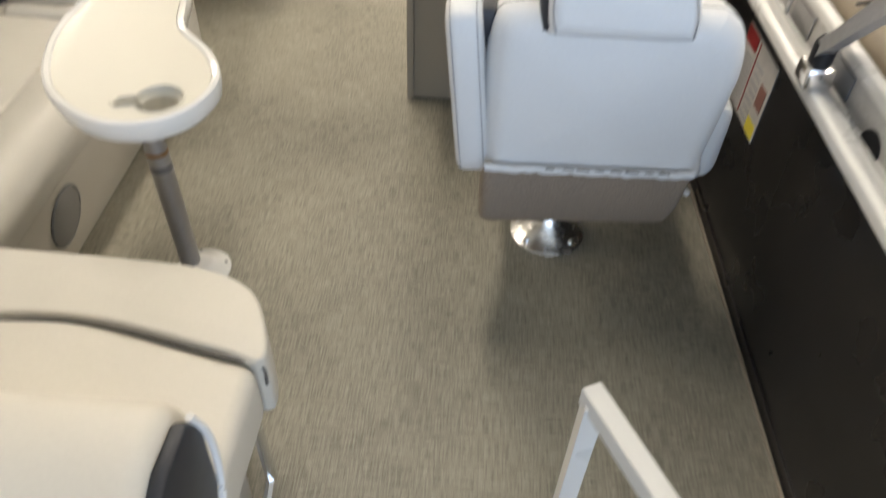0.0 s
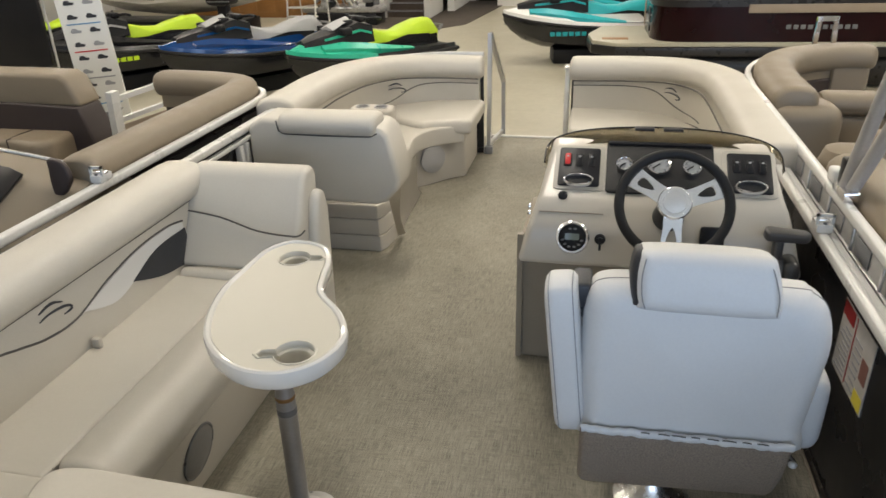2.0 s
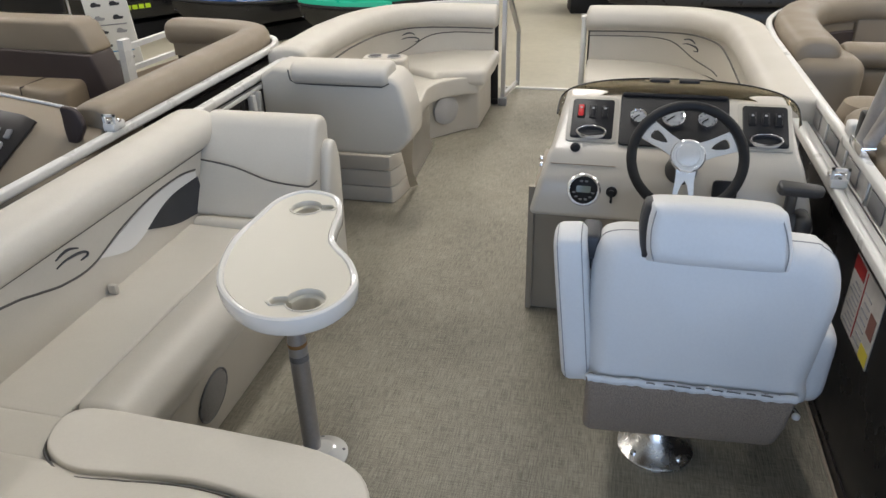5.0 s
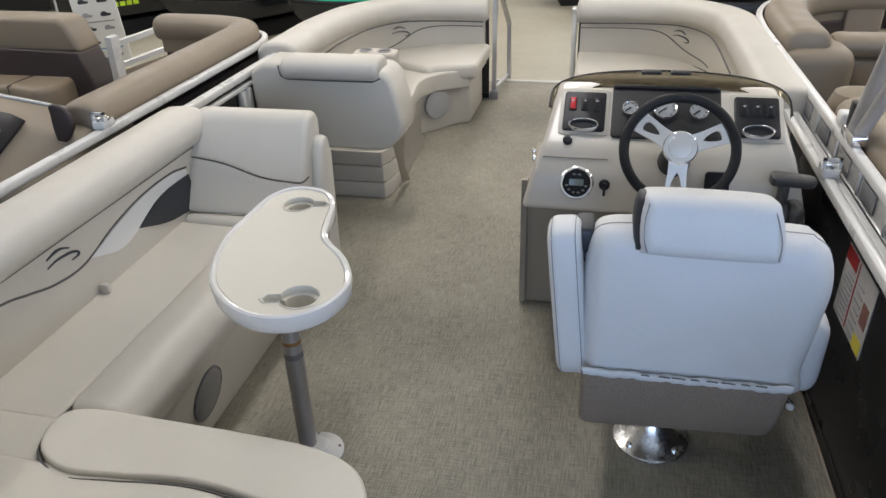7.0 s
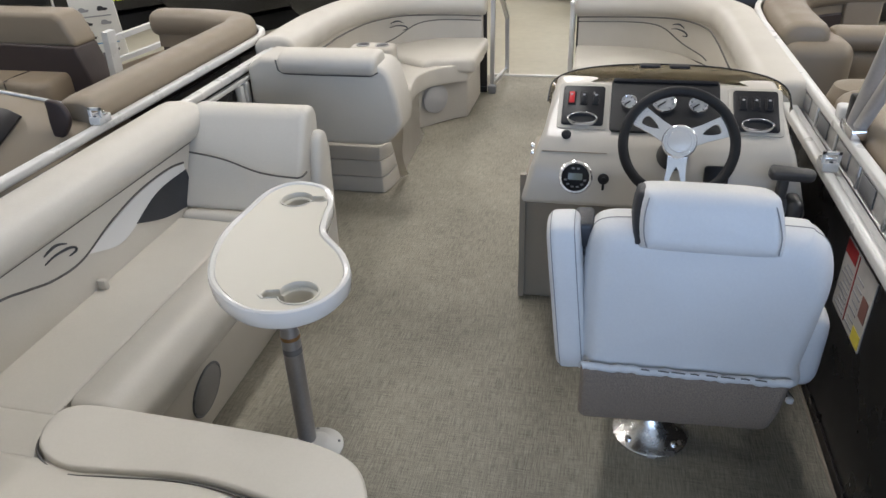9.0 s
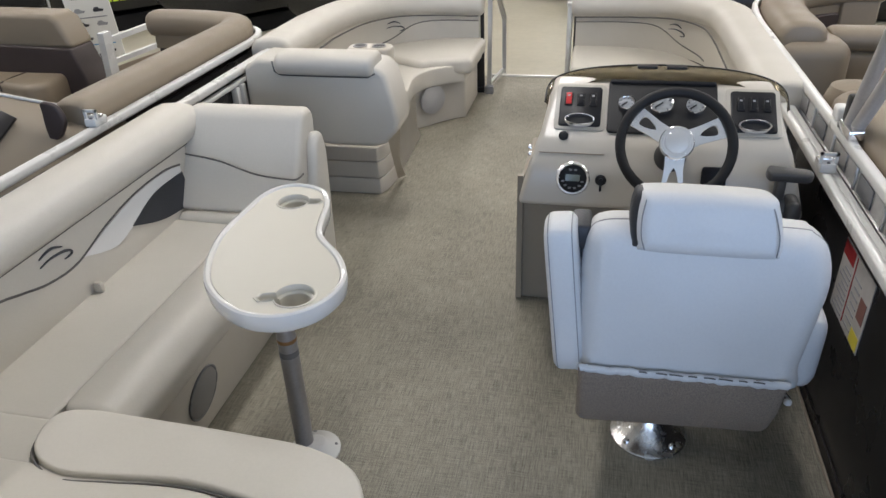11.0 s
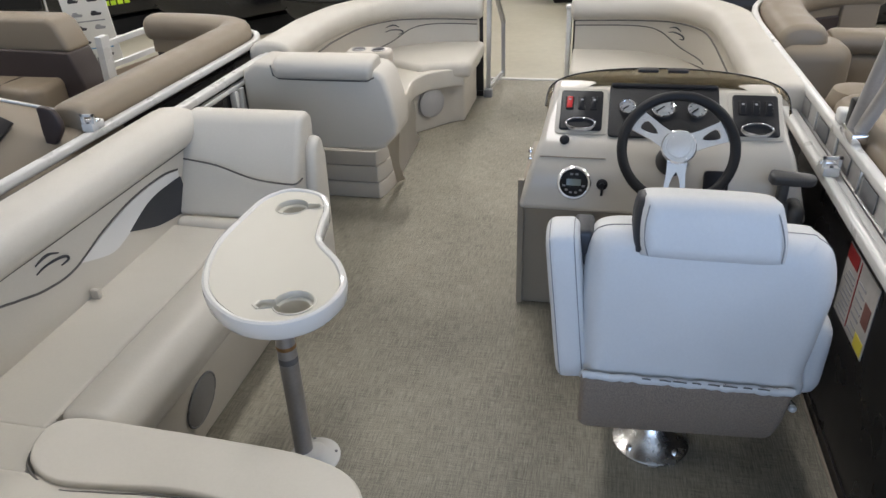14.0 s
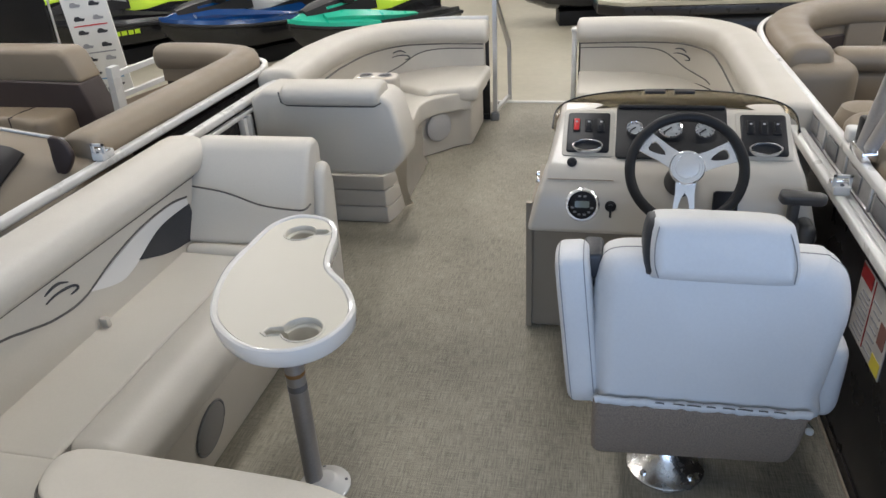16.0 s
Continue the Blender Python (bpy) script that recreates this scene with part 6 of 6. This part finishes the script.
vest = thing("life_vest", "bright red life vest hung over a jet ski", "life vest", at=(0.1, 14.5, 0.2))
part("panel", slab([(p.x, p.y) for p in smooth_line([(-0.2, 0.0, 0), (0.2, 0.0, 0), (0.23, 0.3, 0), (0.1, 0.5, 0), (-0.1, 0.5, 0), (-0.23, 0.3, 0)], 4, closed=True)], -0.06, 0.06, 0.03, 3, Matrix.Translation((0.1, 14.75, 0.15)) @ pose(0, 0, 0, 70, 0, 0)), RED, vest)
part("strap", box(-0.1, 0.3, 14.66, 14.68, 0.3, 0.34, 0.004), BLACK, vest)

# wine red pontoon boat lying across the hall
wine = thing("pontoon_boat", "dark wine red pontoon boat with tan interior", "pontoon boat", "pontoon boats", at=(3.5, 11.5, GROUND_Z))
WINE = material("wine_red_panel", (0.013, 0.0022, 0.0032), 0.2, blotch=0.2, spec=0.2)
WM = Matrix.Translation((1.2, 12.05, 0)) @ pose(0, 0, 0, 0, 0, 3) @ Matrix.Diagonal((1, 0.72, 1, 1))
rim_line = [WM @ Vector(p) for p in [(5.6, 0.0, 0), (4.0, 0.0, 0), (1.0, 0.0, 0)] + [tuple(q) for q in smooth_line([(0.45, 0.0, 0), (0.12, 0.16, 0), (0.0, 0.55, 0), (0.0, 1.0, 0)], 6)] + [(0.0, 1.9, 0)]]
part("side_panel", sweep([(-0.01, -0.2), (0.02, -0.2), (0.02, 0.30), (-0.01, 0.30)], rim_line), WINE, wine, "glossy wine red side panel")
part("upper_band", sweep([(-0.02, 0.30), (0.03, 0.30), (0.03, 0.40), (-0.02, 0.40)], rim_line), PANEL_BLACK, wine)
part("rim_cushion", sweep(oval_profile(0.15, 0.41, 0.10, 0.035), rim_line, round_end=0.02), TAN_PALE, wine)
part("inner_back", sweep([(0.06, 0.0), (0.26, 0.0), (0.24, 0.40), (0.06, 0.40)], rim_line), TAN_PALE, wine)
part("deck", moved(slab([(5.6, -0.1), (-0.55, -0.1), (-0.9, 0.3), (-0.95, 1.2), (-0.7, 2.4), (5.6, 2.4)], -0.26, -0.2, 0.01), WM), CONCRETE, wine, "tan deck")
part("deck_edge", moved(slab([(5.6, -0.12), (-0.56, -0.12), (-0.92, 0.29), (-0.97, 1.2), (-0.72, 2.42), (5.6, 2.42)], -0.40, -0.262, 0.02), WM), PANEL_BLACK, wine)
part("tan_stripe", moved(box(1.30, 3.2, -0.052, -0.032, 0.215, 0.335, 0.004), WM), TAN_PALE, wine)
for k in range(10):
    part("lettering_bar", moved(box(1.85 + 0.1 * k, 1.915 + 0.1 * k, -0.034, -0.018, -0.015, 0.045, 0.003), WM), GREY, wine, "grey raised bar")
for z in (-0.12, 0.02, 0.14):
    part("vent", moved(box(-0.03, -0.012, 0.75, 1.1, z, z + 0.09, 0.004), WM), BLACK, wine)
part("deck_step", moved(box(-0.75, -0.35, 0.35, 0.6, -0.2, -0.19, 0.004), WM), WOOD, wine)
for v in (0.35, 1.2, 2.05):
    part("float", moved(tube([(5.6, v, -0.62), (0.2, v, -0.62), (-0.4, v, -0.52)], 0.27, 16), WM), PANEL_BLACK, wine)
part("seat", moved(box(0.6, 3.0, 1.2, 1.8, -0.2, 0.25, 0.06, 3), WM), TAN_PALE, wine)
part("seat_back", moved(box(3.0, 3.4, 0.4, 1.8, -0.2, 0.75, 0.08, 3), WM), TAN, wine)
part("helm", moved(box(4.0, 4.6, 0.3, 1.4, -0.2, 0.8, 0.08, 3), WM), TAN_PALE, wine)
part("far_side", moved(box(0.0, 5.6, 2.25, 2.4, -0.2, 0.55, 0.05, 3), WM), TAN, wine, "tan far lounge back")
part("bow_cushion", moved(box(0.1, 0.75, 0.5, 2.2, -0.2, 0.22, 0.06, 3), WM), TAN, wine)
part("far_seat", moved(box(0.3, 5.4, 1.75, 2.3, -0.2, 0.24, 0.06, 3), WM), TAN, wine)
part("near_seat", moved(box(1.0, 3.0, 0.3, 0.85, -0.2, 0.22, 0.06, 3), WM), TAN, wine)
part("table", moved(slab([(1.6 + x, 0.95 + y) for x, y in rounded(0.9, 0.4, 0.15)], 0.42, 0.45, 0.012), WM), ALU_GREY, wine)

# dark display panel standing on the floor beyond the port boat
panel = thing("display_panel", "black fabric display panel on thin metal legs", "display panel", at=(-6.35, 8.0, GROUND_Z))
part("cloth", box(-6.80, -5.92, 7.97, 8.03, 0.13, 1.15, 0.012), BLACK, panel)
for x in (-6.86, -5.86):
    part("leg", tube([(x, 8.0, GROUND_Z), (x, 8.0, 1.17)], 0.014, 8), ALU, panel)
    part("foot", box(x - 0.02, x + 0.02, 7.75, 8.25, GROUND_Z, GROUND_Z + 0.03, 0.006), ALU, panel)
part("crossbar", tube([(-6.86, 8.0, 0.10), (-5.86, 8.0, 0.10)], 0.012, 8), ALU, panel)

# white speedboat
white = thing("speedboat", "white fibreglass speedboat with dark windows", "speedboat", at=(-9.6, 16.8, GROUND_Z))
rows = []
for x, w, zk, zg in ((-13.0, 0.15, 0.3, 1.35), (-12.2, 0.7, 0.0, 1.3), (-11.0, 1.05, -0.3, 1.2), (-9.8, 1.15, -0.40, 1.0), (-8.6, 1.12, -0.32, 0.70), (-7.6, 1.0, -0.12, 0.36), (-7.1, 0.85, 0.0, 0.14)):
    rows.append([(x, 16.9 + a * w, z) for a, z in ((-1, zg), (-1.02, zk + (zg - zk) * 0.6), (-0.9, zk + 0.35), (0, zk), (0.9, zk + 0.35), (1.02, zk + (zg - zk) * 0.6), (1, zg))])
part("hull", loft(rows), WHITE_GEL, white)
part("stripe", loft([[(x, 16.9 - w * 1.03, z), (x, 16.9 - w * 1.035, z + h), (x, 16.9 - w * 0.97, z + h), (x, 16.9 - w * 0.97, z)] for x, w, z, h in ((-12.4, 0.62, 0.75, 0.3), (-11.2, 1.0, 0.30, 0.5), (-10.2, 1.1, 0.1, 0.3), (-9.5, 1.14, 0.05, 0.02))]), BLACK, white, "black swept side stripe")
part("windscreen", loft([[(x, 16.9 - w, z), (x + 0.1, 16.9 - w * 0.9, z + 0.3), (x + 0.1, 16.9 + w * 0.9, z + 0.3), (x, 16.9 + w, z)] for x, w, z in ((-11.2, 0.7, 1.1), (-10.6, 0.85, 1.1))]), PANEL_BLACK, white, "dark low windscreen")
part("deck", slab([(-12.8, 16.9), (-11.0, 15.95), (-10.0, 15.9), (-10.0, 17.9), (-11.0, 17.85)], 0.98, 1.1, 0.03), WHITE_GEL, white)
part("trailer", box(-12.0, -7.8, 16.3, 17.5, GROUND_Z, -0.5, 0.02), BLACK, white)
